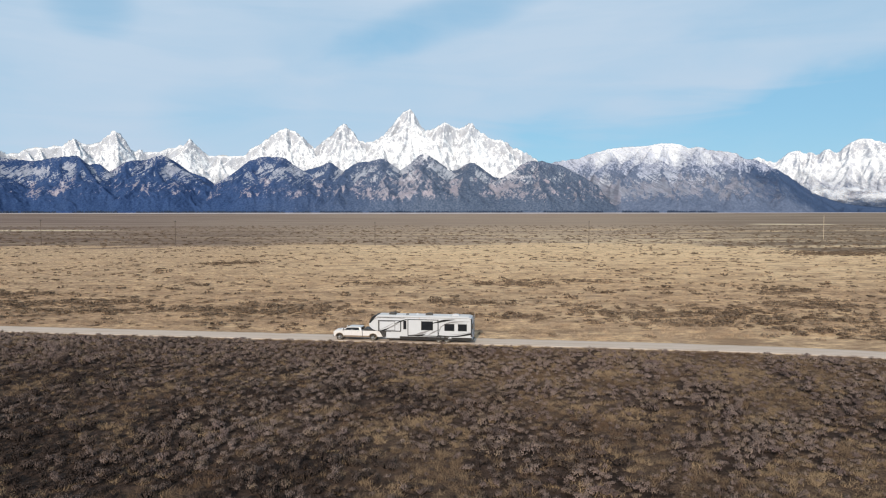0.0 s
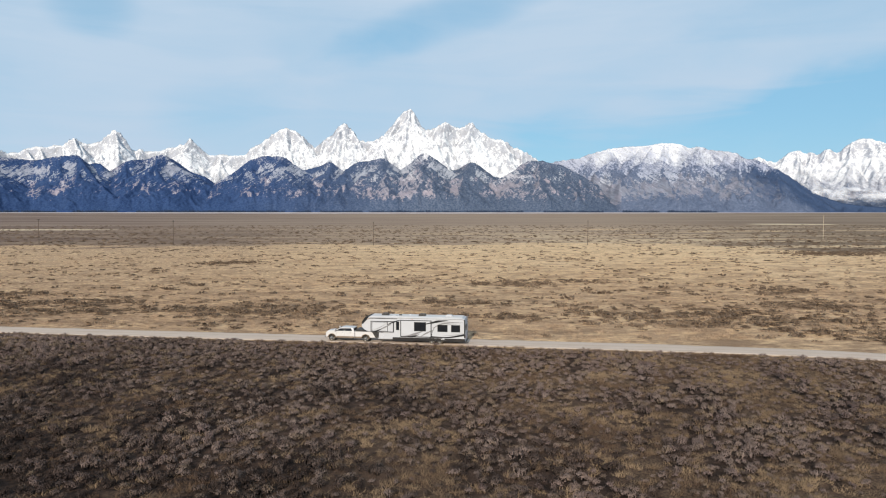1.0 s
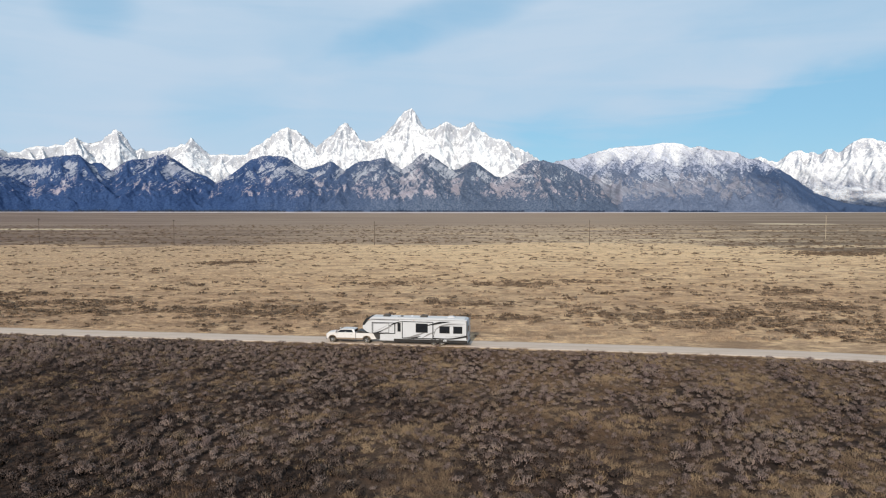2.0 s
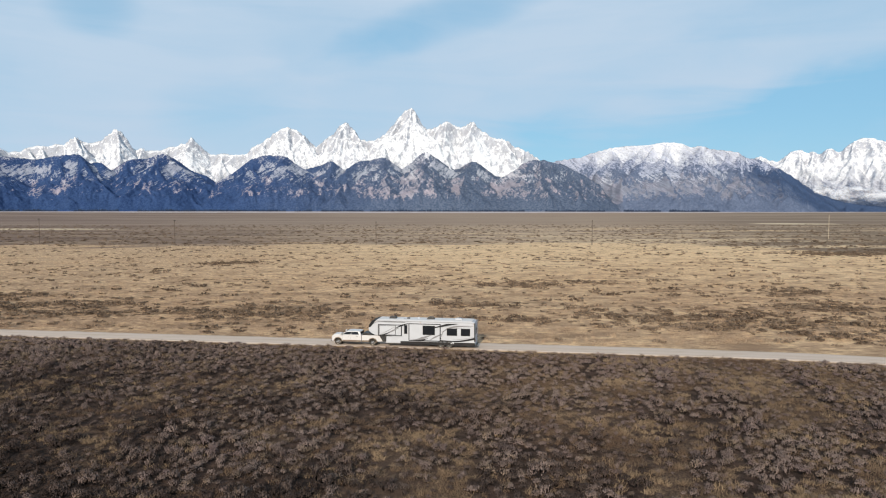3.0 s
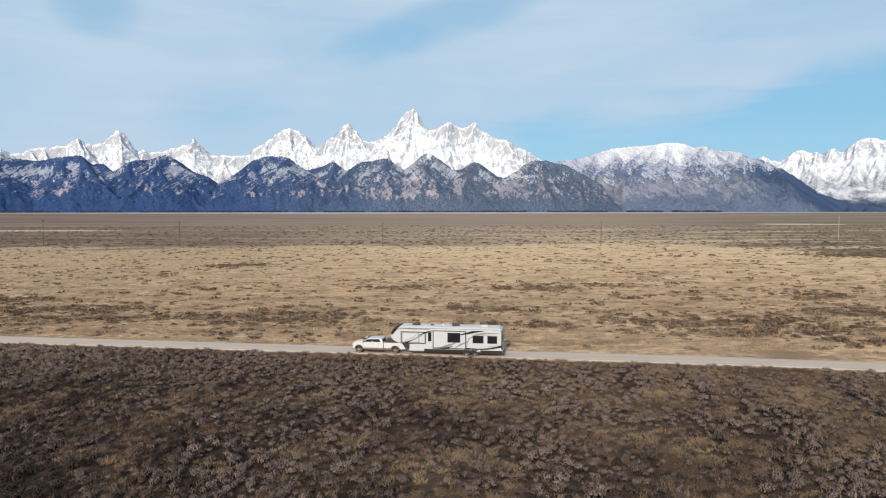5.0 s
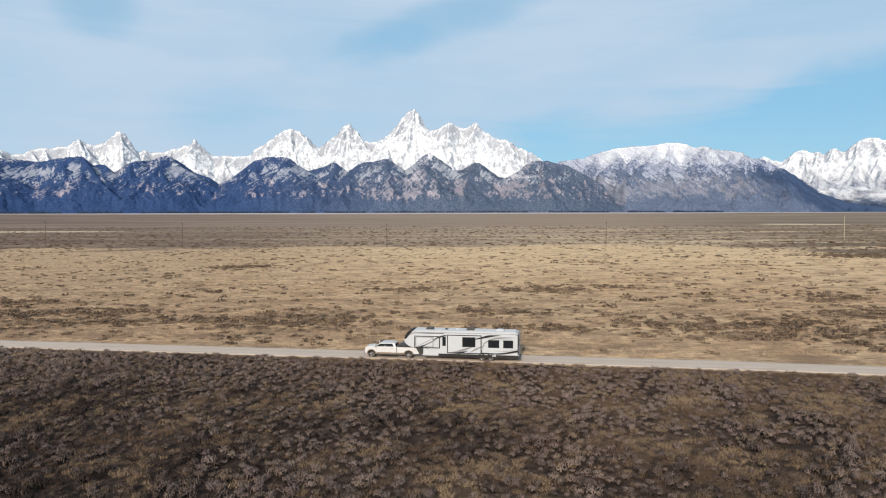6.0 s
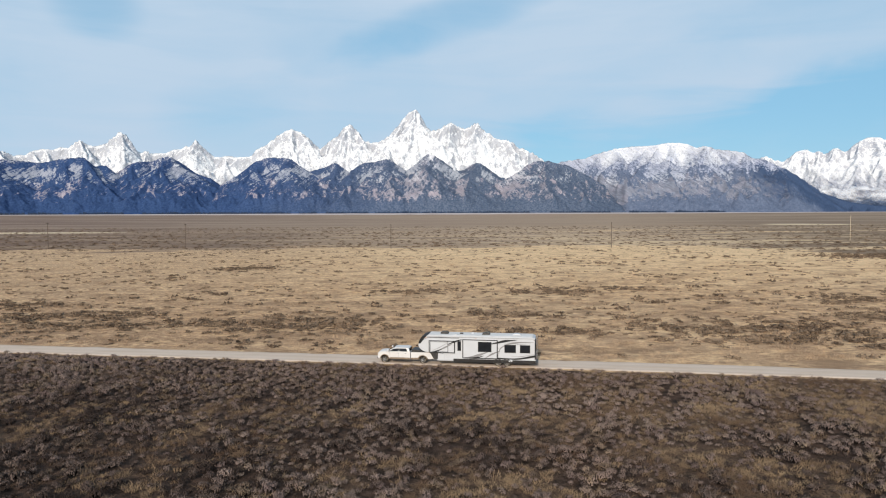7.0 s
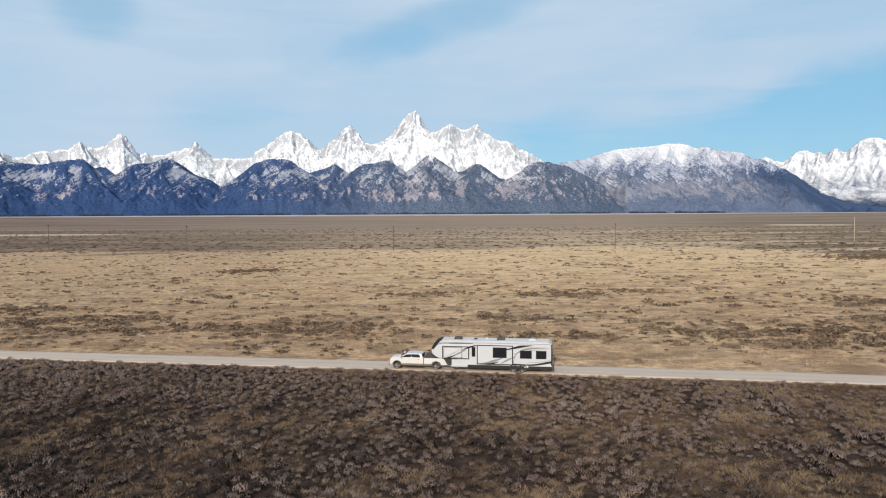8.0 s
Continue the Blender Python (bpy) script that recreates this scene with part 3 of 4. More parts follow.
                grow_spur(segs, rng, u, v, h - 3.0, heading + s * rng.uniform(0.6, 1.05), far, far * side * rng.uniform(0.7, 0.95), side * 1.15, level + 1, proud)


def build_mountain(name, label, mat, crests, far, depth, side, seed, gap, crag, bend=70.0, recede=0.0, hold=None, proud=1.35, edge=1.7):
    """One range: the crest lines with their spurs, and the slopes that fall away from all of them."""
    rng = np.random.default_rng(seed)
    segs, tops = [], []
    for crest in crests:
        pts = []
        for k, (a, rise) in enumerate(crest):
            lo = max(0, k - 1)
            dip = 0.5 * (crest[lo][1] + crest[min(len(crest) - 1, k + 1)][1]) - rise
            v = far + bend * float(gnoise(a * 0.3, 0.5, seed)) + recede * float(np.clip(dip, -8, 12))
            pts.append((radians(a) * far, v, EYE_LEVEL + v * rise / 1000, dip))
        for k, (p, q) in enumerate(zip(pts, pts[1:])):
            # the crest curves a little from one summit or notch to the next
            ctl = np.array([pts[max(0, k - 1)][:3], p[:3], q[:3], pts[min(len(pts) - 1, k + 2)][:3]])
            t = np.linspace(0, 1, 5)[:, None]
            bow = 0.5 * ((2 * ctl[1]) + (ctl[2] - ctl[0]) * t + (2 * ctl[0] - 5 * ctl[1] + 4 * ctl[2] - ctl[3]) * t ** 2 + (3 * ctl[1] - ctl[0] - 3 * ctl[2] + ctl[3]) * t ** 3)
            bow[:, 0] = p[0] + (q[0] - p[0]) * t[:, 0]
            for a, b in zip(bow, bow[1:]):
                segs.append((*a, *b, side * edge))
            n = max(1, int((q[0] - p[0]) / gap))
            for k in range(n):
                t = k / n
                tops.append((p[0] + (q[0] - p[0]) * t, p[1] + (q[1] - p[1]) * t, p[2] + (q[2] - p[2]) * t, p[3] if k == 0 else 1.0))
    for k, (u, v, h, dip) in enumerate(tops):
        if dip > 4 or h < 30:
            continue
        length = (h - 10) / side * rng.uniform(0.95, 1.3) * (1.0 if dip < 0 else 0.75)
        grow_spur(segs, rng, u, v, h - (1.0 if dip < 0 else 9.0), rng.normal(0, 0.4), length, length * side * 0.74, side, 0, proud)
    a0, a1 = crests[0][0][0], crests[-1][-1][0]
    az = np.arange(a0, a1 + 0.01, 0.075)
    rr = np.concatenate([np.arange(far - depth, far + 90, 6.5), np.arange(far + 90, far + 330, 20.0)])
    A, R = np.meshgrid(az, rr)
    U = np.radians(A) * far
    calm = np.clip(np.abs(R - far) / 130, 0.12, 1)
    u = U + calm * (26 * fractal(U / 120, R / 120, seed + 3, 4) + 7 * fractal(U / 30, R / 30, seed + 4, 3))
    v = R + calm * (26 * fractal(U / 120 + 7, R / 120, seed + 5, 4) + 7 * fractal(U / 30, R / 30 + 4, seed + 6, 3))
    H, D = np.full(A.shape, -60.0), np.full(A.shape, 90.0)
    for u0, v0, h0, u1, v1, h1, sl in segs:
        reach = max(h0, h1, 20.0) / sl + 40
        i0, i1 = np.searchsorted(rr, (min(v0, v1) - reach, max(v0, v1) + reach))
        j0, j1 = np.searchsorted(U[0], (min(u0, u1) - reach, max(u0, u1) + reach))
        if i1 <= i0 or j1 <= j0:
            continue
        uu, vv = u[i0:i1, j0:j1], v[i0:i1, j0:j1]
        du, dv = u1 - u0, v1 - v0
        t = np.clip(((uu - u0) * du + (vv - v0) * dv) / max(du * du + dv * dv, 1e-6), 0, 1)
        d = np.hypot(uu - u0 - t * du, vv - v0 - t * dv)
        h = h0 + (h1 - h0) * t - sl * d * (1 - 0.22 * np.clip(d / 160, 0, 1))
        win = h > H[i0:i1, j0:j1]
        D[i0:i1, j0:j1] = np.where(win, d, D[i0:i1, j0:j1])
        H[i0:i1, j0:j1] = np.where(win, h, H[i0:i1, j0:j1])
    body = np.clip(H / 60, 0, 1) * (0.35 + 0.65 * calm)
    H = H + body * crag * (18 * (ridged(u / 42, v / 75, seed + 9, 4) - 0.62) + 9 * (ridged(U / 15, R / 26, seed + 12, 3) - 0.62))
    back = 0.0 if hold is None else hold[2] * smooth(hold[1], hold[0], A)
    foot = smooth(0, 1, (R - rr[0] - back + 40 * fractal(U / 150, R * 0, seed + 15, 3)) / (130 + 0.35 * back))
    H = np.maximum(H, 0) * foot + 9.0 * np.clip(1 - H / 60, 0, 1) - 6.0 * (1 - foot)
    co = np.stack([STATION[0] + R * np.sin(np.radians(A)), STATION[1] + R * np.cos(np.radians(A)), H], -1).reshape(-1, 3)
    ob = fill_mesh(name, co, grid_faces(*A.shape), mat, {"gully": np.clip(D / 55.0, 0, 1)}, True)
    return tagged(ob, label, "mountain", kind="structure")


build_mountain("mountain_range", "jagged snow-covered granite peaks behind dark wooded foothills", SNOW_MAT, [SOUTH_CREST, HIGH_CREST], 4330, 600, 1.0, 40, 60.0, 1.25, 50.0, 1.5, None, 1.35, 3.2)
build_mountain("foothills", "dark forested foothills in hazy blue with pale bare patches", HILL_MAT, [HILL_CREST], 3860, 520, 0.74, 71, 120.0, 0.7, 40.0, 6.0, None, 1.15)
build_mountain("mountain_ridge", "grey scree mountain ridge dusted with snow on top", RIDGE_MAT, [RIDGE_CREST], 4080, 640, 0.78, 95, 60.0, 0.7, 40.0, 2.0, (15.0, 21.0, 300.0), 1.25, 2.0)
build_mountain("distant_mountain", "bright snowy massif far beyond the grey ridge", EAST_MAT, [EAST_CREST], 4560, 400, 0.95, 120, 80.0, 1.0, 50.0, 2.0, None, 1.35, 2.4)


def build_fog():
    """A low bank of cloud lying against the foot of the snowy massif."""
    m, nt, b = material("valley_mist", 1.0, 0.0, 0.0)
    b.inputs["Base Color"].default_value = (0.72, 0.75, 0.80, 1)
    lw = n_noise(nt, n_scale(nt, n_pos(nt), 1.0, 1.0, 2.5), 0.012, 5, 0.6)
    lk(nt, n_map(nt, lw, 0.36, 0.7, 0.0, 0.5), b.inputs["Alpha"])
    bm = bmesh.new()
    rng = random.Random(5)
    for k in range(9):
        a = radians(31.2 + k * 0.62)
        r = 4105 + rng.uniform(-12, 12)
        at = Matrix.Translation((r * math.sin(a), r * math.cos(a), 112 + rng.uniform(-8, 8) - k * 1.5)) @ Matrix.Rotation(-a, 4, "Z")
        bmesh.ops.create_icosphere(bm, subdivisions=3, radius=1, matrix=at @ Matrix.Diagonal((rng.uniform(50, 85), 22, rng.uniform(24, 40), 1)))
    for v in bm.verts:
        v.co += Vector((0, 0, 1)) * 9 * noise.fractal(v.co / 40, 0.6, 2.0, 4)
    me = bpy.data.meshes.new("fog_bank")
    bm.to_mesh(me)
    bm.free()
    me.materials.append(m)
    for f in me.polygons:
        f.use_smooth = True
    return tagged(new("fog_bank", me), "thin bank of pale mist against the snowy massif", "mist", kind="stuff")


build_fog()


# ---- plants ----
def unit(v):
    return v / np.linalg.norm(v)


def bush_template(rng, n, height, leaf, spread=0.28, stems=0):
    """A plant one metre across: small leaves all over the crowns of several soft mounds, on bare woody stems. Corners (n, 3, 3), a normal and a tone for each."""
    mounds = [(rng.uniform(-spread, spread), rng.uniform(-spread, spread), rng.uniform(0.2, 0.32), height * rng.uniform(0.65, 1.0)) for k in range(7)]
    low, deep = (0.06, 0.6) if stems else (-0.1, 0.66)
    q, nn = [], []
    for k in range(n):
        mx, my, mr, mh = mounds[k % 7]
        a, e = rng.uniform(0, 2 * math.pi), math.asin(rng.uniform(low, 1.0))
        o = np.array([math.cos(a) * math.cos(e), math.sin(a) * math.cos(e), math.sin(e)])
        p = np.array([mx, my, (0.96 - deep) * mh]) + o * np.array([mr, mr, deep * mh]) * rng.uniform(0.72, 1.06)
        nl = unit(o * 0.9 + rng.normal(0, 0.36, 3))
        side = unit(np.cross(np.array([0, 0, 1.0]) + 0.6 * o + rng.normal(0, 0.35, 3), nl))
        up = np.cross(nl, side)
        w, h = leaf * rng.uniform(0.3, 0.48), leaf * rng.uniform(0.8, 1.5)
        q.append([p - side * w, p + side * w, p + up * h])
        nn.append(unit(o * 0.85 + nl * 0.3))
    for k in range(stems):
        mx, my, mr, mh = mounds[k % 7]
        a = rng.uniform(0, 2 * math.pi)
        out = np.array([math.cos(a), math.sin(a), 0.0])
        p = np.array([mx * 0.5, my * 0.5, 0.0]) + out * 0.1 * rng.uniform(0, 1)
        tip = np.array([mx, my, 0.55 * mh]) + out * mr * rng.uniform(0.5, 1.0)
        side = np.array([-out[1], out[0], 0.0]) * rng.uniform(0.03, 0.06)
        q.append([p, tip - side, tip + side])
        nn.append(unit(out + np.array([0, 0, 0.3])))
    q = np.array(q)
    q[:, :, 2] = np.maximum(q[:, :, 2], 0.0)
    return q, np.array(nn), np.repeat([0.0, -3.0], [n, stems])


def grass_template(rng, n):
    """A tussock of leaning blades, one metre across."""
    q = []
    for k in range(n):
        a, r = rng.uniform(0, 2 * math.pi), 0.42 * math.sqrt(rng.uniform(0, 1))
        p = np.array([math.cos(a) * r, math.sin(a) * r, 0])
        lean = np.array([rng.normal(0, 0.22), rng.normal(0, 0.22), rng.uniform(0.55, 1.0)])
        s = rng.uniform(0, math.pi)
        side = np.array([math.cos(s), math.sin(s), 0]) * rng.uniform(0.009, 0.02)
        q.append([p - side, p + side, p + lean * np.array([1, 1, 1.0])])
    return np.array(q), None, np.zeros(n)


def scatter(name, label, category, mat, templates, xy, size, tall, tone, rng):
    """Plants at the given places as one mesh of leaves."""
    z = land(xy[:, 0], xy[:, 1])
    parts, tones, normals = [], [], []
    pick = rng.integers(0, len(templates), len(xy))
    rot = rng.uniform(0, 2 * math.pi, len(xy))
    for k, (tp, nm, shift) in enumerate(templates):
        m = np.nonzero(pick == k)[0]
        c, s = np.cos(rot[m])[:, None, None], np.sin(rot[m])[:, None, None]
        px = (tp[None, :, :, 0] * c - tp[None, :, :, 1] * s) * size[m][:, None, None] + xy[m, 0][:, None, None]
        py = (tp[None, :, :, 0] * s + tp[None, :, :, 1] * c) * size[m][:, None, None] + xy[m, 1][:, None, None]
        pz = tp[None, :, :, 2] * tall[m][:, None, None] + z[m][:, None, None] - 0.02
        parts.append(np.stack([px, py, pz], -1).reshape(-1, 3))
        tones.append(np.repeat((tone[m][:, None] + shift[None]).ravel(), 3))
        if nm is not None:
            c, s = c[:, :, 0], s[:, :, 0]
            nv = np.stack([nm[None, :, 0] * c - nm[None, :, 1] * s, nm[None, :, 0] * s + nm[None, :, 1] * c, np.broadcast_to(nm[None, :, 2], (len(m), len(nm)))], -1)
            normals.append(np.repeat(nv.reshape(-1, 3), 3, axis=0))
    co = np.concatenate(parts)
    ob = fill_mesh(name, co, np.arange(len(co)).reshape(-1, 3), mat, {"tone": np.concatenate(tones)}, bool(normals))
    if normals:
        ob.data.normals_split_custom_set_from_vertices(np.concatenate(normals).tolist())
    return tagged(ob, label, category, kind="stuff")


def near_side_plan(rng, n):
    """Places on the near side of the road, n at random or (0) evenly spaced; and which of them lie in the strip that the flight looks over."""
    if n:
        x, y = rng.uniform(-140, 90, n), rng.uniform(-40, 128, n)
    else:
        gx, gy = np.meshgrid(np.arange(-140, 90, 0.74), np.arange(-40, 128, 0.74))
        x, y = gx.ravel() + rng.normal(0, 0.25, gx.size), gy.ravel() + rng.normal(0, 0.25, gx.size)
    d = road_side(x, y)
    keep = (d < -2.35) & (d > -125) & (x > -120 - 0.2 * (100 - y)) & (x < 85)
    x, y, d = x[keep], y[keep], d[keep]
    seen = (x > -38 - 0.64 * (y - 10)) & (x < -16 + 0.76 * (y - 4)) & (y > 40)
    return np.stack([x, y], -1), d, seen


def build_plants():
    rng = np.random.default_rng(7)
    near_t = [bush_template(rng, 132, h, 0.088, 0.24, 12) for h in (0.62, 0.54, 0.7, 0.58, 0.64, 0.5)]
    back_t = [bush_template(rng, 100, h, 0.1, 0.26, 8) for h in (0.58, 0.48, 0.62, 0.52, 0.56)]
    rough_t = [bush_template(rng, 22, h, 0.24) for h in (0.5, 0.42)]
    far_t = [bush_template(rng, 36, h, 0.2) for h in (0.4, 0.32, 0.46)]
    tuft_t = [bush_template(rng, 9, h, 0.4) for h in (0.4, 0.3)]
    low_t = [bush_template(rng, 10, h, 0.42) for h in (0.4, 0.34)]
    grass_t = [grass_template(rng, 52) for k in range(4)]
    thin_t = [grass_template(rng, 12) for k in range(4)]

    # sage on the near side, close-set in drifts, thinner where grass comes through
    xy, d, seen = near_side_plan(rng, 0)
    open_ = openness(xy[:, 0], xy[:, 1]) - 0.2 * smooth(-24, -7, d) - 0.15 * smooth(-9, -3, d)
    keep = rng.uniform(0, 1, len(xy)) < np.clip(0.95 - 2.3 * np.clip(open_, 0, 1), 0.58, 0.95)
    keep &= seen | ((xy[:, 1] > -18) & (rng.uniform(0, 1, len(xy)) < 0.13))
    bush, seen = xy[keep], seen[keep]
    size = rng.lognormal(-0.34, 0.28, len(bush)).clip(0.32, 1.3) * (1.0 - 0.35 * np.clip(open_[keep] * 2.5, 0, 1))
    tone = np.clip(0.06 + 0.35 * smooth(-50, -4, d[keep]) + 0.5 * smooth(-26, -6, d[keep]) + 0.66 * smooth(-75, 10, bush[:, 0]) + 0.9 * gnoise(bush[:, 0] / 14, bush[:, 1] / 14, 33) + rng.normal(0, 0.33, len(bush)), 0, 0.95)
    tall = size ** 0.8 * rng.uniform(0.75, 1.3, len(bush)) * (1 + 0.5 * np.clip(-open_[keep], 0, 0.6)) * (1 - 0.45 * smooth(-6.5, -3.0, d[keep]))
    front = seen & (bush[:, 1] < 74 - 0.225 * bush[:, 0])
    back = seen & ~front
    for m, tp, words in ((front, near_t, "dense grey-brown sagebrush with straw grass between"), (back, back_t, "dense grey-brown sagebrush reaching up to the gravel road"),
                         (~seen, rough_t, "open grey-brown sagebrush under the flight")):
        scatter("sagebrush", words, "sagebrush", SAGE, tp, bush[m], size[m], tall[m], tone[m], rng)

    gxy, d, seen = near_side_plan(rng, 68000)
    open_ = openness(gxy[:, 0], gxy[:, 1])
    gxy = gxy[seen & (rng.uniform(0, 1, len(gxy)) < np.clip(0.4 + 1.6 * open_ + 0.12 * smooth(-20, 30, gxy[:, 0]), 0.2, 1.0))]
    n = len(gxy)
    scatter("dry_grass", "tufts of dry straw-coloured grass among the sagebrush", "grass", DULL_STRAW, grass_t, gxy, rng.uniform(0.6, 1.3, n), rng.uniform(0.2, 0.42, n), np.clip(0.42 + 1.1 * fractal(gxy[:, 0] / 7, gxy[:, 1] / 9, 14, 3) + rng.normal(0, 0.2, n), 0, 1), rng)

    # the field beyond the road: shrubs in drifts and singly
    drifts = [(-73, 140, 8, 5), (-45, 127, 11, 9), (-33, 127, 5, 4), (17, 117, 14, 7), (33, 116, 9, 10), (36, 98, 12, 5), (-74, 237, 9, 9), (-22, 171, 9, 5),
              (-80, 129, 9, 5), (60, 149, 8, 6), (7, 166, 11, 7), (23, 168, 7, 5), (-56, 129, 8, 3), (-8, 133, 10, 4), (-6, 117, 9, 3), (152, 273, 24, 14), (52, 126, 10, 7), (78, 118, 10, 7),
              (26, 108, 12, 3), (44, 108, 12, 4), (60, 100, 12, 5), (46, 92, 8, 3), (58, 82, 8, 4), (-92, 136, 12, 5), (-68, 127, 9, 3), (-100, 152, 16, 5)]
    pts = []
    for cx, cy, rx, ry in drifts:
        k = int(rx * ry * 1.9)
        pts.append(np.stack([rng.normal(cx, rx * 0.55, k), rng.normal(cy, ry * 0.55, k)], -1))
    n = 20000
    sx, sy = rng.uniform(-330, 260, n), 97 + 300 * rng.uniform(0, 1, n) ** 1.15
    f = fractal(sx / 26, sy / 20, 55, 4)
    m = rng.uniform(0, 1, n) < np.clip(0.11 + 1.1 * f + (0.36 + 0.2 * smooth(-10, -80, sx)) * smooth(185, 105, sy), 0.02, 0.8)
    pts.append(np.stack([sx, sy], -1)[m])
    xy = np.concatenate(pts)
    dd = road_side(xy[:, 0], xy[:, 1])
    worn_ = (dd < 15) & (xy[:, 0] > -16) & (xy[:, 0] < 32) & (rng.uniform(0, 1, len(xy)) < 0.85)
    xy = xy[(dd > 4.2) & ~worn_]
    n = len(xy)
    size = rng.lognormal(-0.25, 0.4, n).clip(0.3, 2.0)
    scatter("field_shrub", "scattered low dark shrubs in the dry grass field", "shrub", FIELD_SAGE, far_t, xy, size * 1.6, size * 0.72, rng.uniform(0, 1, n), rng)

    # small dark tufts all over the field
    n = 6500
    y = 97 + 300 * rng.uniform(0, 1, n) ** 1.35
    x = rng.uniform(-1, 1, n) * (35 + 0.78 * y) - 25
    dd = road_side(x, y)
    lee = (dd < 16) & (x > -16) & (x < 34)
    m = (dd > 4.0) & ~lee & (rng.uniform(0, 1, n) < np.clip(0.5 + 1.1 * fractal(x / 15, y / 22, 83, 4), 0.06, 1) * (0.45 + 0.55 * smooth(300, 180, y)))
    xy = np.stack([x, y], -1)[m]
    n = len(xy)
    size = rng.lognormal(-0.35, 0.35, n).clip(0.25, 1.3)
    scatter("field_tuft", "small dark tufts dotted over the dry grass field", "shrub", FIELD_SAGE, tuft_t, xy, size * 1.6, size * 0.7, rng.uniform(0.2, 1, n), rng)

    n = 42000
    y = 95 + 190 * rng.uniform(0, 1, n) ** 1.3
    x = rng.uniform(-1, 1, n) * (35 + 0.78 * y) - 25
    dd = road_side(x, y)
    m = (dd > 3.0) & (rng.uniform(0, 1, n) < np.clip(0.55 + 0.9 * fractal(x / 18, y / 14, 77, 3), 0.1, 1))
    xy = np.stack([x, y], -1)[m]
    n = len(xy)
    scatter("field_grass", "short dry tan grass of the open field", "grass", STRAW, thin_t, xy, rng.uniform(0.6, 1.5, n), rng.uniform(0.25, 0.5, n), rng.uniform(0.3, 1, n), rng)

    # the darker plain behind the pole line
    n = 9000
    y = 270 + 560 * rng.uniform(0, 1, n) ** 1.4
    x = rng.uniform(-1, 1, n) * (60 + 0.75 * y) + 20
    edge = 364 + 0.03 * x - 100 * smooth(110, 185, x) + 40 * fractal(x / 120, y / 40, 91, 4)
    m = y > edge
    xy = np.stack([x, y], -1)[m]
    n = len(xy)
    size = rng.lognormal(0.35, 0.35, n).clip(0.7, 3.0)
    scatter("plain_shrub", "brown sage scrub on the plain behind the pole line", "shrub", PLAIN_SAGE, low_t, xy, size * 1.6, size * 0.38, rng.uniform(0, 1, n), rng)


def build_forest():
    """A belt of conifers at the foot of the hills."""
    rng = np.random.default_rng(12)
    n = 5200
    a = rng.uniform(-33, 25, n)
    r = 3330 + 150 * rng.uniform(0, 1, n) ** 1.3 + 25 * gnoise(a * 1.3, a * 0, 6)
    h = rng.uniform(6, 12, n) * (0.75 + 0.5 * (gnoise(a * 0.9, a * 0, 3) + 0.4))
    m = (gnoise(a * 0.8, a * 0 + 4.5, 17) > -0.22)
    a, r, h = a[m], r[m], h[m]
    seg, co, fc, tn = 6, [], [], []
    base = 0
    for k in range(len(a)):
        cx, cy = r[k] * math.sin(radians(a[k])), r[k] * math.cos(radians(a[k]))
        t = rng.uniform(0, 1)
        for lo, hi, w in ((0.05, 0.6, 0.26), (0.35, 0.85, 0.18), (0.6, 1.0, 0.11)):
            turn = rng.uniform(0, 6)
            for s in range(seg):
                an = turn + s * 2 * math.pi / seg
                q = w * h[k] * (0.8 + 0.4 * rng.uniform())
                co.append((cx + math.cos(an) * q, cy + math.sin(an) * q, 9.5 + lo * h[k]))
            co.append((cx, cy, 9.5 + hi * h[k]))
            for s in range(seg):
                fc.append((base + s, base + (s + 1) % seg, base + seg))
            base += seg + 1
            tn += [t] * (seg + 1)
    ob = fill_mesh("conifer_forest", np.array(co), np.array(fc), NEEDLE, {"tone": np.array(tn)})
    return tagged(ob, "dark belt of conifers at the foot of the hills", "forest", kind="stuff")


build_plants()
build_forest()


# ---- mesh helpers for the things ----
def part(name, bm, mat, parent=None, label="", at=None, smooth_shade=False):
    me = bpy.data.meshes.new(name)
    bmesh.ops.recalc_face_normals(bm, faces=bm.faces)
    for f in bm.faces:
        f.smooth = smooth_shade
    bm.to_mesh(me)
    bm.free()
    me.materials.append(mat)
    ob = new(name, me)
    ob.parent = parent
    if at is not None:
        ob.matrix_basis = at
    return tagged(ob, label)


def box(x0, x1, y0, y1, z0, z1, bev=0.0, seg=1):
    bm = bmesh.new()
    bmesh.ops.create_cube(bm, size=1, matrix=Matrix.Translation(((x0 + x1) / 2, (y0 + y1) / 2, (z0 + z1) / 2)) @ Matrix.Diagonal((x1 - x0, y1 - y0, z1 - z0, 1)))
    if bev:
        bmesh.ops.bevel(bm, geom=bm.edges[:], offset=bev, segments=seg, affect="EDGES", profile=0.5)
    return bm


def slab(outline, y0, y1, bev=0.0, seg=2, sharp=None):
    """A side outline of (x, z) points drawn out from y0 to y1, its long edges rounded."""
    bm = bmesh.new()
    a = [bm.verts.new((x, y0, z)) for x, z in outline]
    b = [bm.verts.new((x, y1, z)) for x, z in outline]
    n = len(outline)
    bm.faces.new(a)
    bm.faces.new(b[::-1])
    for k in range(n):
        bm.faces.new((a[k], b[k], b[(k + 1) % n], a[(k + 1) % n]))
    if bev:
        rim = [e for e in bm.edges if abs(e.verts[0].co.y - e.verts[1].co.y) < 1e-6 and (sharp is None or sharp(e))]
        bmesh.ops.bevel(bm, geom=rim, offset=bev, segments=seg, affect="EDGES", profile=0.5, clamp_overlap=True)
    return bm


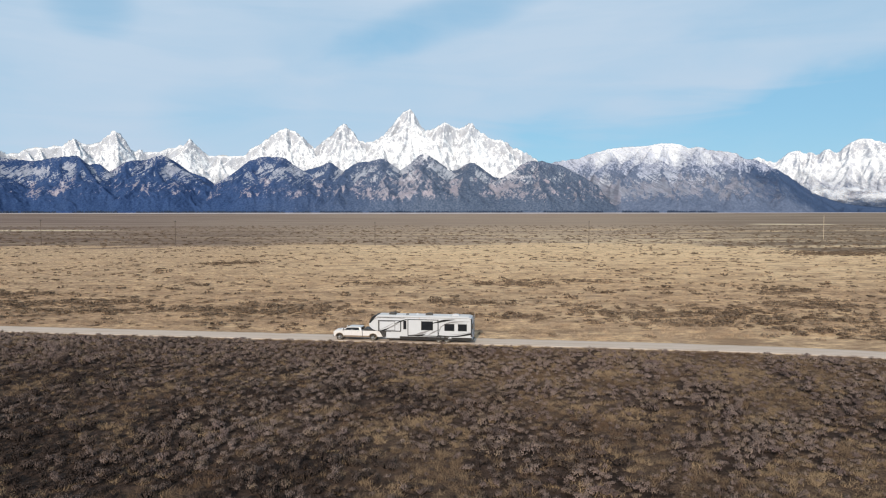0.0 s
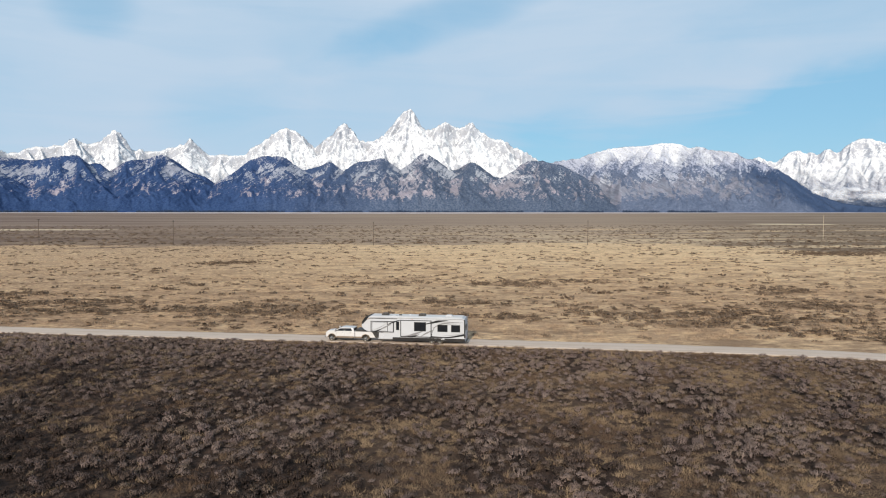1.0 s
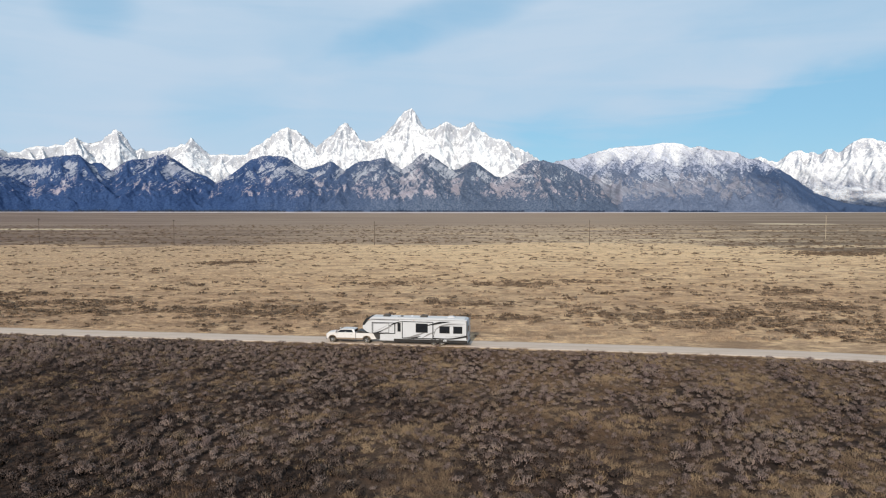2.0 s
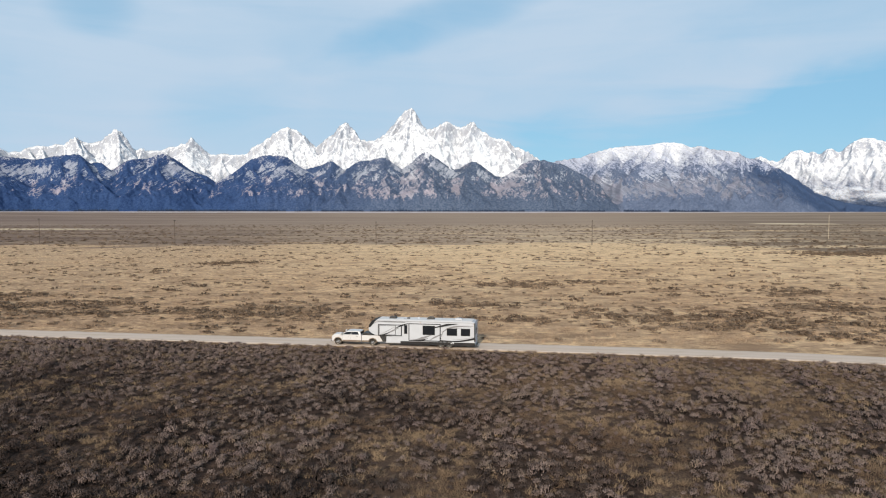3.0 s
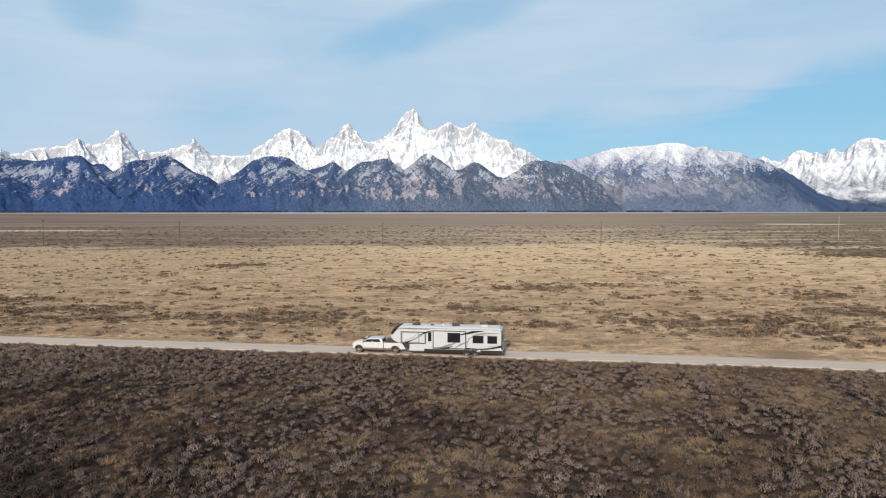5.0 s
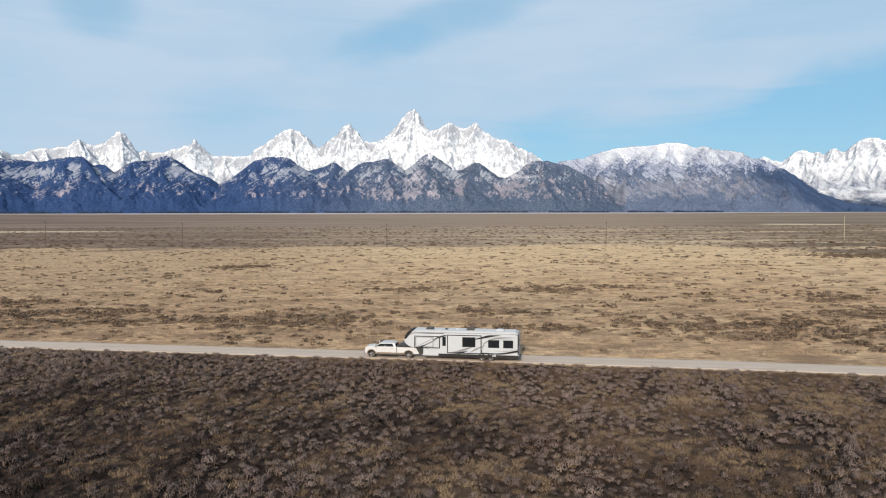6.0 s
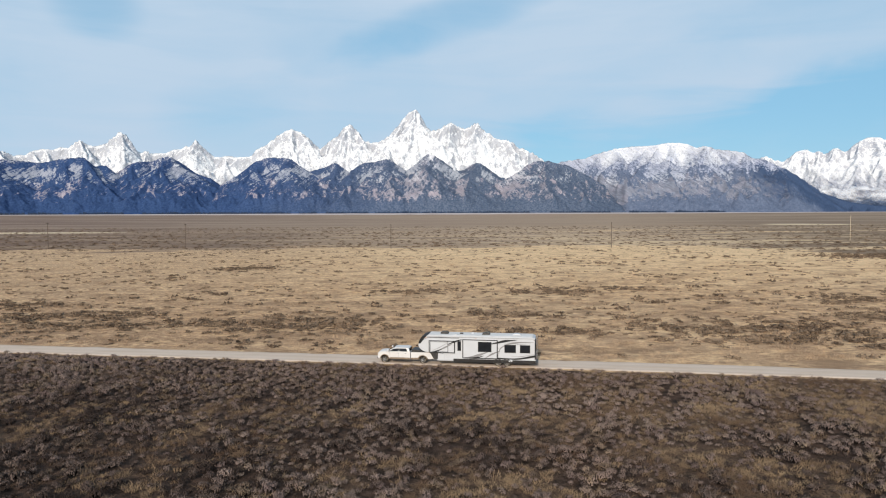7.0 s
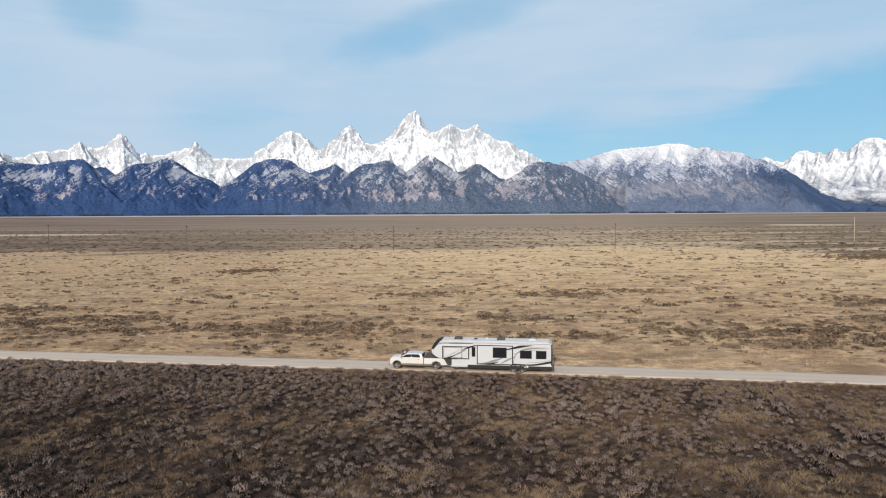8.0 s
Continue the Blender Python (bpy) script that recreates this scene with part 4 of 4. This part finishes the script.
def tube(r0, r1, length, seg=16, axis="Z", centre=(0, 0, 0), bev=0.0):
    bm = bmesh.new()
    turn = {"Z": Matrix(), "Y": Matrix.Rotation(math.pi / 2, 4, "X"), "X": Matrix.Rotation(math.pi / 2, 4, "Y")}[axis]
    bmesh.ops.create_cone(bm, cap_ends=True, segments=seg, radius1=r0, radius2=r1, depth=length, matrix=Matrix.Translation(centre) @ turn)
    if bev:
        rim = [e for e in bm.edges if len(e.link_faces) == 2 and any(len(f.verts) > 4 for f in e.link_faces)]
        bmesh.ops.bevel(bm, geom=rim, offset=bev, segments=2, affect="EDGES", profile=0.5)
    return bm


def band(lo, hi, y, thick=0.008):
    """A flat sticker between two curves of (x, z) points, standing out at y."""
    bm = bmesh.new()
    rows = []
    for (xa, za), (xb, zb) in zip(lo, hi):
        rows.append([bm.verts.new(v) for v in ((xa, y, za), (xb, y, zb), (xb, y + thick, zb), (xa, y + thick, za))])
    for p, q in zip(rows, rows[1:]):
        for k in range(4):
            bm.faces.new((p[k], p[(k + 1) % 4], q[(k + 1) % 4], q[k]))
    bm.faces.new(rows[0]), bm.faces.new(rows[-1][::-1])
    return bm


def sweep(pts, w0, w1, w2, y):
    """A swoosh along (x, z) points, w0 to w1 to w2 wide."""
    c = [tuple(p) for p in spline(pts, 0.12)]
    lo, hi = [], []
    for k, p in enumerate(c):
        t = k / (len(c) - 1)
        w = (w0 + (w1 - w0) * t * 2) if t < 0.5 else (w1 + (w2 - w1) * (t * 2 - 1))
        q0, q1 = c[max(0, k - 1)], c[min(len(c) - 1, k + 1)]
        dx, dz = q1[0] - q0[0], q1[1] - q0[1]
        n = math.hypot(dx, dz)
        lo.append((p[0] + dz / n * w / 2, p[1] - dx / n * w / 2))
        hi.append((p[0] - dz / n * w / 2, p[1] + dx / n * w / 2))
    return band(lo, hi, y)


def wheel(parent, x, y, r, w, side):
    """side: +1 shows its outer face to +y."""
    t = part("wheel", tube(r * 0.6, r * 0.6, w * 0.8, 20, "Y", (0, 0, 0)), STEEL, parent, at=pose(x, y, r))
    bm = tube(r, r, w, 28, "Y", (0, 0, 0), 0.035)
    part("tyre", bm, RUBBER, t, "dusty black rubber tyre", smooth_shade=False)
    bm = tube(r * 0.58, r * 0.58, 0.05, 20, "Y", (0, side * w * 0.5, 0), 0.012)
    part("rim", bm, CHROME, t, "bright alloy rim")
    bm = tube(r * 0.2, r * 0.16, 0.06, 10, "Y", (0, side * (w * 0.5 + 0.04), 0))
    part("hub_cap", bm, CHROME, t)
    for k in range(6):
        a = k * math.pi / 3
        bm = box(r * 0.24, r * 0.5, -0.02, 0.02, -0.045, 0.045)
        part("rim_slot", bm, BLACK, t, at=pose(0, side * (w * 0.5 + 0.02), 0) @ Matrix.Rotation(a, 4, "Y"))
    return t


# ---- the pickup and its trailer, standing on the road ----
RIG_TURN = 180 - 12.7
RIG = pose(-28.6, 98.9, 0.05, 0, 0, RIG_TURN) @ Matrix.Diagonal((0.985, 1.0, 0.92, 1.0))


def build_truck():
    """Origin on the ground under the front axle; +x ahead, +y the driver's side."""
    truck = new("pickup_truck")
    truck.matrix_basis = RIG @ pose(-0.16, 0, 0)
    tagged(truck, "white crew-cab pickup truck towing the camper on gravel", "pickup truck")
    w = 0.99
    low = [(0.79, 0.52), (0.81, 0.95), (0.79, 1.22), (0.68, 1.31), (-0.5, 1.4), (-3.02, 1.42), (-3.02, 0.5), (-0.6, 0.5), (-0.58, 0.72), (-0.42, 0.98), (-0.15, 1.06), (0.15, 1.06), (0.42, 0.98), (0.56, 0.72), (0.6, 0.52)]
    part("cab_body", slab(low, -w, w, 0.06), TRUCK_WHITE, truck)
    hood = [(0.77, 1.22), (0.66, 1.37), (0.2, 1.43), (-0.5, 1.46), (-0.5, 1.36), (0.6, 1.2)]
    part("hood", slab(hood, -0.72, 0.72, 0.04), TRUCK_WHITE, truck)
    roof = [(-0.22, 1.4), (-1.02, 1.84), (-1.3, 1.9), (-2.55, 1.9), (-2.82, 1.83), (-2.94, 1.4)]
    bm = slab(roof, -0.93, 0.93, 0.05)
    for v in bm.verts:
        v.co.y *= 1 - 0.22 * max(0, v.co.z - 1.4)
    part("cab_top", bm, TRUCK_WHITE, truck)
    for s in (1, -1):
        def pane(pts, name):
            bm = bmesh.new()
            vs = [bm.verts.new((x, s * (0.93 * (1 - 0.22 * (z - 1.4)) + 0.006), z)) for x, z in pts]
            f = bm.faces.new(vs)
            r = bmesh.ops.extrude_face_region(bm, geom=[f])
            for v in r["geom"]:
                if isinstance(v, bmesh.types.BMVert):
                    v.co.y -= s * 0.02
            return part(name, bm, GLASS, truck, "dark tinted side window")
        pane([(-0.5, 1.45), (-1.05, 1.77), (-1.6, 1.81), (-1.6, 1.45)], "side_window")
        pane([(-1.7, 1.45), (-1.7, 1.81), (-2.5, 1.81), (-2.68, 1.45)], "side_window")
        part("door_pillar", box(-1.69, -1.61, s * 0.85 - 0.05, s * 0.85 + 0.05, 1.42, 1.81), BLACK, truck)
        part("lower_trim", box(-3.0, -0.62, s * w - 0.02, s * w + 0.025, 0.5, 0.72, 0.012), BRONZE, truck, "bronze two-tone lower door panel")
        part("lower_trim", box(-3.95, -3.08, s * w - 0.02, s * w + 0.025, 0.5, 0.72, 0.012), BRONZE, truck, "bronze two-tone lower bed panel")
        part("running_board", box(-2.9, -0.7, s * 1.0 - 0.1, s * 1.0 + 0.09, 0.4, 0.46, 0.015), BLACK, truck)
        for x in (-0.6, -1.65):
            part("door_seam", box(x - 0.006, x + 0.006, s * w - 0.01, s * w + 0.004, 0.74, 1.38), BLACK, truck)
        for x in (-1.45, -2.45):
            part("door_handle", box(x - 0.1, x + 0.1, s * w, s * w + 0.035, 1.2, 1.24, 0.01), CHROME, truck, "chrome door handle")
        m = part("side_mirror", box(-0.55, -0.4, min(s * 1.02, s * 1.28), max(s * 1.02, s * 1.28), 1.42, 1.75, 0.03), TRUCK_WHITE, truck)
        part("mirror_glass", box(-0.565, -0.555, min(s * 1.05, s * 1.25), max(s * 1.05, s * 1.25), 1.46, 1.72), GLASS, m)
        part("headlight", box(0.6, 0.825, s * 0.82 - 0.15, s * 0.82 + 0.15, 0.96, 1.2, 0.03), CLEAR, truck, "clear headlight")
        part("tail_light", box(-5.76, -5.6, s * 0.9 - 0.09, s * 0.9 + 0.095, 0.98, 1.38, 0.02), RED, truck, "red tail light")
        for x in (0.0, -4.47):
            arch = [(x + 0.55 * math.cos(a), 0.5 + 0.58 * math.sin(a)) for a in np.linspace(0.0, math.pi, 13)]
            inner = [(x + 0.47 * math.cos(a), 0.5 + 0.5 * math.sin(a)) for a in np.linspace(0.0, math.pi, 13)]
            part("wheel_arch", band(inner, arch, s * w + (0.0 if s > 0 else -0.05), 0.05), BRONZE, truck, "bronze wheel-arch flare")
            wheel(truck, x, s * 0.84, 0.41, 0.27, s)
    # windshield and back window lie in the sloping faces
    for name, pts in (("windshield", [(-0.32, 1.46), (-1.0, 1.835), (-0.98, 1.865), (-0.29, 1.49)]), ("rear_window", [(-2.845, 1.78), (-2.925, 1.48), (-2.945, 1.48), (-2.865, 1.79)])):
        part(name, slab(pts, -0.76, 0.76), GLASS, truck, "dark tinted glass")
    bed = [(-3.08, 0.52), (-3.08, 1.42), (-5.7, 1.42), (-5.74, 1.35), (-5.74, 0.62), (-5.1, 0.58), (-5.03, 0.75), (-4.88, 0.98), (-4.6, 1.06), (-4.3, 1.06), (-4.05, 0.98), (-3.9, 0.72), (-3.88, 0.52)]
    for s in (1, -1):
        part("bed_side", slab(bed, s * 0.99 if s < 0 else 0.86, -0.86 if s < 0 else 0.99, 0.025), TRUCK_WHITE, truck)
        part("bed_rail_cap", box(-5.72, -3.08, min(s * 0.84, s * 1.0), max(s * 0.84, s * 1.0), 1.425, 1.45, 0.008), BLACK, truck)
    part("bed_floor", box(-5.7, -3.1, -0.86, 0.86, 0.78, 0.84), STEEL, truck)
    part("bed_front", box(-3.14, -3.07, -0.86, 0.86, 0.8, 1.42), TRUCK_WHITE, truck)
    part("tailgate", box(-5.76, -5.69, -0.84, 0.84, 0.8, 1.42, 0.02), TRUCK_WHITE, truck)
    part("bed_toolbox", slab([(-3.12, 1.1), (-3.12, 1.62), (-3.3, 1.72), (-3.85, 1.66), (-4.4, 1.5), (-4.45, 1.1)], -0.8, 0.8, 0.04), BLACK, truck, "black covered box in the front of the bed")
    part("front_bumper", box(0.7, 0.9, -0.98, 0.98, 0.5, 0.76, 0.05, 2), CHROME, truck, "chrome front bumper")
    part("grille", box(0.72, 0.84, -0.62, 0.62, 0.8, 1.2, 0.03), BLACK, truck, "black grille")
    part("rear_bumper", box(-5.95, -5.76, -0.95, 0.95, 0.52, 0.74, 0.03), CHROME, truck, "chrome rear bumper")
    part("chassis", box(-5.6, 0.62, -0.45, 0.45, 0.42, 0.62), STEEL, truck)
    for x in (0.0, -4.47):
        part("axle", tube(0.07, 0.07, 1.5, 10, "Y", (x, 0, 0.41)), STEEL, truck)
    return truck


def side_window(parent, x0, x1, z0, z1, y):
    g = part("window", box(-x1, -x0, y, y + 0.02, z0, z1, 0.006), GLASS, parent, "dark tinted window")
    for a, b, c, d in ((x0 - 0.05, x1 + 0.05, z1, z1 + 0.05), (x0 - 0.05, x1 + 0.05, z0 - 0.05, z0), (x0 - 0.05, x0, z0, z1), (x1, x1 + 0.05, z0, z1)):
        part("window_frame", box(-b, -a, y, y + 0.035, c, d), BLACK, g)
    return g


def trim_rect(parent, x0, x1, z0, z1, y, t=0.1):
    for a, b, c, d in ((x0, x1, z1 - t, z1), (x0, x1, z0, z0 + t), (x0, x0 + t, z0 + t, z1 - t), (x1 - t, x1, z0 + t, z1 - t)):
        part("edge_trim", box(-b, -a, y, y + 0.03, c, d), CHARCOAL, parent, "black edge trim")


def build_trailer():
    """Origin on the ground under the nose; x runs back as minus x, +y the driver's side."""
    tr = new("camper_trailer")
    tr.matrix_basis = RIG @ pose(-4.15, 0, 0) @ Matrix.Diagonal((1.02, 1.0, 1.0, 1.0))
    tagged(tr, "long white fifth-wheel camper with black swoosh graphics", "camper trailer")
    w = 1.24
    out = [(-0.85, 1.5), (-0.42, 1.72), (-0.1, 2.02), (0.0, 2.32), (-0.1, 2.85), (-0.38, 3.35), (-0.75, 3.56), (-1.2, 3.63), (-12.7, 3.6), (-13.02, 3.5), (-13.1, 3.2), (-13.12, 0.5), (-2.2, 0.5), (-2.08, 0.62), (-2.02, 1.45)]
    part("body", slab(out, -w, w, 0.09, 2), WHITE, tr)
    cap = [(-0.02, 2.55), (-0.085, 2.87), (-0.37, 3.38), (-0.74, 3.59), (-1.15, 3.645), (-0.95, 3.46), (-0.72, 3.22), (-0.5, 2.9), (-0.25, 2.5)]
    part("front_cap", slab(cap, -w - 0.012, w + 0.012, 0.07, 2), CHARCOAL, tr, "glossy black moulded front cap")
    part("roof", box(-12.75, -1.1, -1.12, 1.12, 3.6, 3.65, 0.03), ROOF, tr, "white roof membrane")
    for s in (1, -1):
        part("gutter_rail", box(-12.9, -1.0, s * 1.23 - 0.02, s * 1.23 + 0.03, 3.42, 3.47, 0.01), GREY, tr)
        part("lower_skirt", box(-13.1, -4.0, s * w - 0.01, s * w + 0.025, 0.42, 0.82, 0.015), SKIRT, tr, "dark graphite lower panel")
        part("frame_rail", box(-12.9, -2.3, s * 0.85 - 0.05, s * 0.85 + 0.05, 0.34, 0.52), STEEL, tr)
        leg = part("landing_leg", box(-2.62, -2.46, s * 0.9 - 0.07, s * 0.9 + 0.07, 0.3, 1.3, 0.01), STEEL, tr, "black steel landing leg")
        part("foot_pad", box(-2.7, -2.38, s * 0.9 - 0.14, s * 0.9 + 0.14, 0.26, 0.3), STEEL, leg)
        for x in (-8.95, -9.95):
            wheel(tr, x, s * 1.0, 0.4, 0.24, s)
            fl = [(x + 0.52 * math.cos(a), 0.42 + 0.54 * math.sin(a)) for a in np.linspace(0, math.pi, 11)]
            inn = [(x + 0.45 * math.cos(a), 0.42 + 0.46 * math.sin(a)) for a in np.linspace(0, math.pi, 11)]
            part("fender", band(inn, fl, s * w + (0.02 if s > 0 else -0.06), 0.04), BLACK, tr, "black fender skirt")
        part("tail_light", box(-13.14, -13.1, s * 1.0 - 0.1, s * 1.0 + 0.1, 0.95, 1.3, 0.01), RED, tr, "red tail light")
        for x in (-0.9, -6.5, -12.9):
            part("marker_light", box(x - 0.06, x + 0.06, s * 1.245 - 0.01, s * 1.245 + 0.025, 3.28, 3.33, 0.008), AMBER if x > -10 else RED, tr)
    # slide-outs of the driver's side
    bed = part("slide_out", box(-4.15, -1.25, w - 0.3, w + 0.1, 1.52, 2.98, 0.03), WHITE, tr, "white bedroom slide-out edged in black")
    trim_rect(bed, 1.22, 4.18, 1.49, 3.01, w + 0.085)
    part("slide_seam", box(-3.42, -3.36, w + 0.1, w + 0.115, 1.56, 2.94), CHARCOAL, bed)
    part("slide_seam", box(-3.4, -1.4, w + 0.1, w + 0.112, 1.64, 1.68), CHARCOAL, bed)
    part("slide_seam", box(-3.4, -1.4, w + 0.1, w + 0.112, 2.82, 2.86), CHARCOAL, bed)
    part("slide_seam", box(-1.42, -1.37, w + 0.1, w + 0.112, 1.64, 2.86), CHARCOAL, bed)
    big = part("slide_out", box(-8.9, -5.05, w - 0.3, w + 0.12, 0.95, 3.2, 0.03), WHITE, tr, "large white living-room slide-out edged in black")
    trim_rect(big, 5.02, 8.93, 0.92, 3.23, w + 0.105)
    side_window(big, 6.8, 8.2, 1.8, 2.93, w + 0.12)
    side_window(tr, 4.5, 4.8, 1.85, 2.92, w)
    side_window(tr, 9.72, 10.88, 1.76, 2.62, w)
    side_window(tr, 11.42, 12.44, 1.76, 2.62, w)
    # graphics
    gy = w + 0.004
    part("graphic", sweep([(-1.35, 1.45), (-1.9, 1.62), (-2.7, 1.95)], 0.05, 0.2, 0.04, w + 0.118), CHARCOAL, tr, "black swoosh graphic")
    part("graphic", sweep([(-2.2, 1.75), (-3.0, 2.15), (-3.8, 2.6)], 0.05, 0.2, 0.1, w + 0.112), GREY, tr, "grey swoosh graphic")
    part("graphic", sweep([(-3.3, 2.5), (-3.9, 2.8), (-4.5, 3.05), (-5.0, 3.2)], 0.04, 0.2, 0.05, w + 0.121), CHARCOAL, tr, "black swoosh graphic")
    part("graphic", sweep([(-1.6, 1.72), (-2.5, 2.2), (-3.3, 2.72)], 0.02, 0.07, 0.02, w + 0.104), GREY, tr, "thin grey line graphic")
    part("graphic", sweep([(-1.5, 1.2), (-2.2, 1.46), (-2.9, 1.4)], 0.02, 0.1, 0.02, gy), CHARCOAL, tr, "black swoosh graphic")
    part("graphic", sweep([(-5.2, 0.98), (-6.2, 1.1), (-7.1, 1.45), (-7.9, 1.78)], 0.1, 0.36, 0.06, w + 0.124), GREY, tr, "grey swoosh graphic")
    part("graphic", sweep([(-5.6, 0.97), (-6.6, 1.02), (-7.4, 1.3)], 0.08, 0.22, 0.04, w + 0.136), CHARCOAL, tr, "black swoosh graphic")
    part("graphic", sweep([(-7.6, 1.05), (-8.3, 1.5), (-9.2, 1.95)], 0.06, 0.22, 0.04, w + 0.124), GREY, tr, "grey swoosh graphic")
    part("graphic", sweep([(-8.25, 2.75), (-9.0, 2.95), (-9.8, 3.16), (-11.0, 3.3)], 0.12, 0.27, 0.03, w + 0.132), CHARCOAL, tr, "black swoosh graphic")
    part("graphic", sweep([(-9.0, 2.2), (-9.6, 2.42), (-10.6, 2.66), (-12.6, 2.86)], 0.03, 0.06, 0.02, gy), GREY, tr, "thin grey line graphic")
    part("graphic", sweep([(-8.98, 1.35), (-8.6, 1.1), (-9.4, 0.98), (-11.2, 1.0), (-13.05, 1.38)], 0.2, 0.16, 0.26, gy + 0.024), CHARCOAL, tr, "black curved lower graphic")
    part("graphic", sweep([(-10.4, 1.25), (-11.6, 1.3), (-13.0, 1.6)], 0.02, 0.06, 0.03, gy), GREY, tr, "thin grey line graphic")
    part("graphic", sweep([(-0.55, 3.0), (-0.95, 3.26), (-1.6, 3.33), (-4.6, 3.34)], 0.04, 0.09, 0.07, gy), CHARCOAL, tr, "thin black roofline graphic")
    part("graphic", sweep([(-12.9, 3.02), (-11.2, 2.96), (-10.0, 2.72), (-9.25, 2.2), (-9.0, 1.5)], 0.03, 0.22, 0.05, gy - 0.002), GREY, tr, "grey swoosh graphic")
    part("corner_trim", box(-13.1, -12.98, w, w + 0.03, 0.95, 3.42, 0.008), CHARCOAL, tr, "black rear corner trim")
    part("kick_panel", slab([(-1.35, 1.48), (-2.3, 1.48), (-2.22, 0.66), (-1.8, 0.66)], w - 0.35, w + 0.012, 0.02), BLACK, tr, "black panel under the nose")
    # hatches of the front storage
    for x0, x1 in ((2.25, 3.0), (3.08, 3.95)):
        d = part("storage_door", box(-x1, -x0, w - 0.01, w + 0.016, 0.62, 1.34, 0.01), WHITE, tr, "white storage hatch")
        part("latch", box(-x1 + 0.1, -x1 + 0.2, w + 0.016, w + 0.034, 0.95, 1.0), CHROME, d)
    part("service_panel", box(-10.55, -10.15, w, w + 0.05, 0.62, 0.9, 0.01), WHITE, tr, "white service hatch")
    # coupling
    pin = part("pin_box", slab([(-0.6, 1.5), (-1.5, 1.5), (-0.95, 1.12), (-0.55, 1.12)], -0.22, 0.22, 0.02), STEEL, tr, "dark steel coupling")
    part("king_pin", tube(0.05, 0.05, 0.16, 10, "Z", (-0.75, 0, 1.08)), STEEL, pin)
    part("spring_jack", box(-2.3, -1.62, -1.0, 1.0, 0.72, 1.46, 0.03), BLACK, tr, "black box behind the coupling")
    # roof gear
    for x in (-2.85, -7.55):
        ac = part("air_conditioner", slab([(x + 0.45, 3.65), (x + 0.38, 3.86), (x + 0.2, 3.93), (x - 0.38, 3.93), (x - 0.45, 3.65)], -0.36, 0.36, 0.04), BLACK, tr, "black rooftop air conditioner")
        part("vent_grille", box(x - 0.3, x + 0.15, -0.3, 0.3, 3.93, 3.945), STEEL, ac)
    part("skylight", slab([(-10.5, 3.65), (-10.55, 3.8), (-10.75, 3.86), (-11.2, 3.86), (-11.4, 3.8), (-11.45, 3.65)], -0.35, 0.35, 0.04), WHITE, tr, "white domed skylight")
    part("roof_vent", box(-4.95, -4.6, -0.15, 0.2, 3.65, 3.78, 0.02), BLACK, tr, "small dark roof vent")
    part("roof_vent", box(-4.4, -3.95, 0.3, 0.75, 3.65, 3.74, 0.02), WHITE, tr, "small white roof vent")
    part("antenna_dome", tube(0.2, 0.12, 0.16, 14, "Z", (-6.0, -0.3, 3.73)), WHITE, tr)
    # ladder and bumper at the back
    lad = part("ladder", tube(0.02, 0.02, 2.9, 8, "Z", (-13.22, -0.5, 2.3)), CHROME, tr, "aluminium ladder")
    part("ladder_rail", tube(0.02, 0.02, 2.9, 8, "Z", (-13.22, -0.9, 2.3)), CHROME, lad)
    for k in range(8):
        part("rung", tube(0.015, 0.015, 0.4, 8, "Y", (-13.22, -0.7, 1.05 + k * 0.33)), CHROME, lad)
    part("rear_bumper", box(-13.3, -13.12, -1.15, 1.15, 0.42, 0.56, 0.02), STEEL, tr, "dark steel rear bumper")
    part("rear_window", box(-13.14, -13.11, -0.3, 0.8, 1.9, 2.7, 0.01), GLASS, tr, "dark tinted window")
    for x in (-8.95, -9.95):
        part("axle", tube(0.06, 0.06, 1.8, 10, "Y", (x, 0, 0.4)), STEEL, tr)
    return tr


build_truck()
build_trailer()


# ---- the pole line ----
def build_pole(x, y, height, mat, label, arms):
    z = float(land(np.array([x]), np.array([y]))[0])
    ob = new("utility_pole")
    ob.matrix_basis = pose(x, y, z, 0, 0, -9)
    tagged(ob, label, "utility pole", "poles of the line")
    part("shaft", tube(0.17, 0.11, height + 0.6, 12, "Z", (0, 0, height / 2 - 0.3)), mat, ob)
    for k in range(arms):
        zz = height - 0.35 - 0.9 * k
        arm = part("crossarm", box(-0.06, 0.06, -1.2, 1.2, zz - 0.07, zz + 0.07, 0.01), mat, ob)
        for yy in (-1.05, -0.45, 0.45, 1.05):
            part("insulator", tube(0.06, 0.035, 0.2, 8, "Z", (0, yy, zz + 0.17)), PORCELAIN, arm)
        for s in (1, -1):
            bm = tube(0.02, 0.02, 0.8, 6, "Z", (0, 0, 0))
            part("brace", bm, STEEL, arm, at=pose(0.08, s * 0.3, zz - 0.33) @ Matrix.Rotation(s * -0.85, 4, "X"))
    return ob


build_pole(-193.0, 370.0, 12.4, OLD_WOOD, "dark weathered wooden utility pole with a crossarm", 1)
build_pole(-128.3, 369.0, 11.8, OLD_WOOD, "dark weathered wooden utility pole with a crossarm", 1)
build_pole(-29.1, 348.4, 11.3, OLD_WOOD, "dark weathered wooden utility pole with a crossarm", 1)
build_pole(75.0, 347.7, 12.0, OLD_WOOD, "dark weathered wooden utility pole with a crossarm", 1)
build_pole(233.4, 408.5, 14.3, PALE_WOOD, "tall pale sun-bleached wooden utility pole", 1)
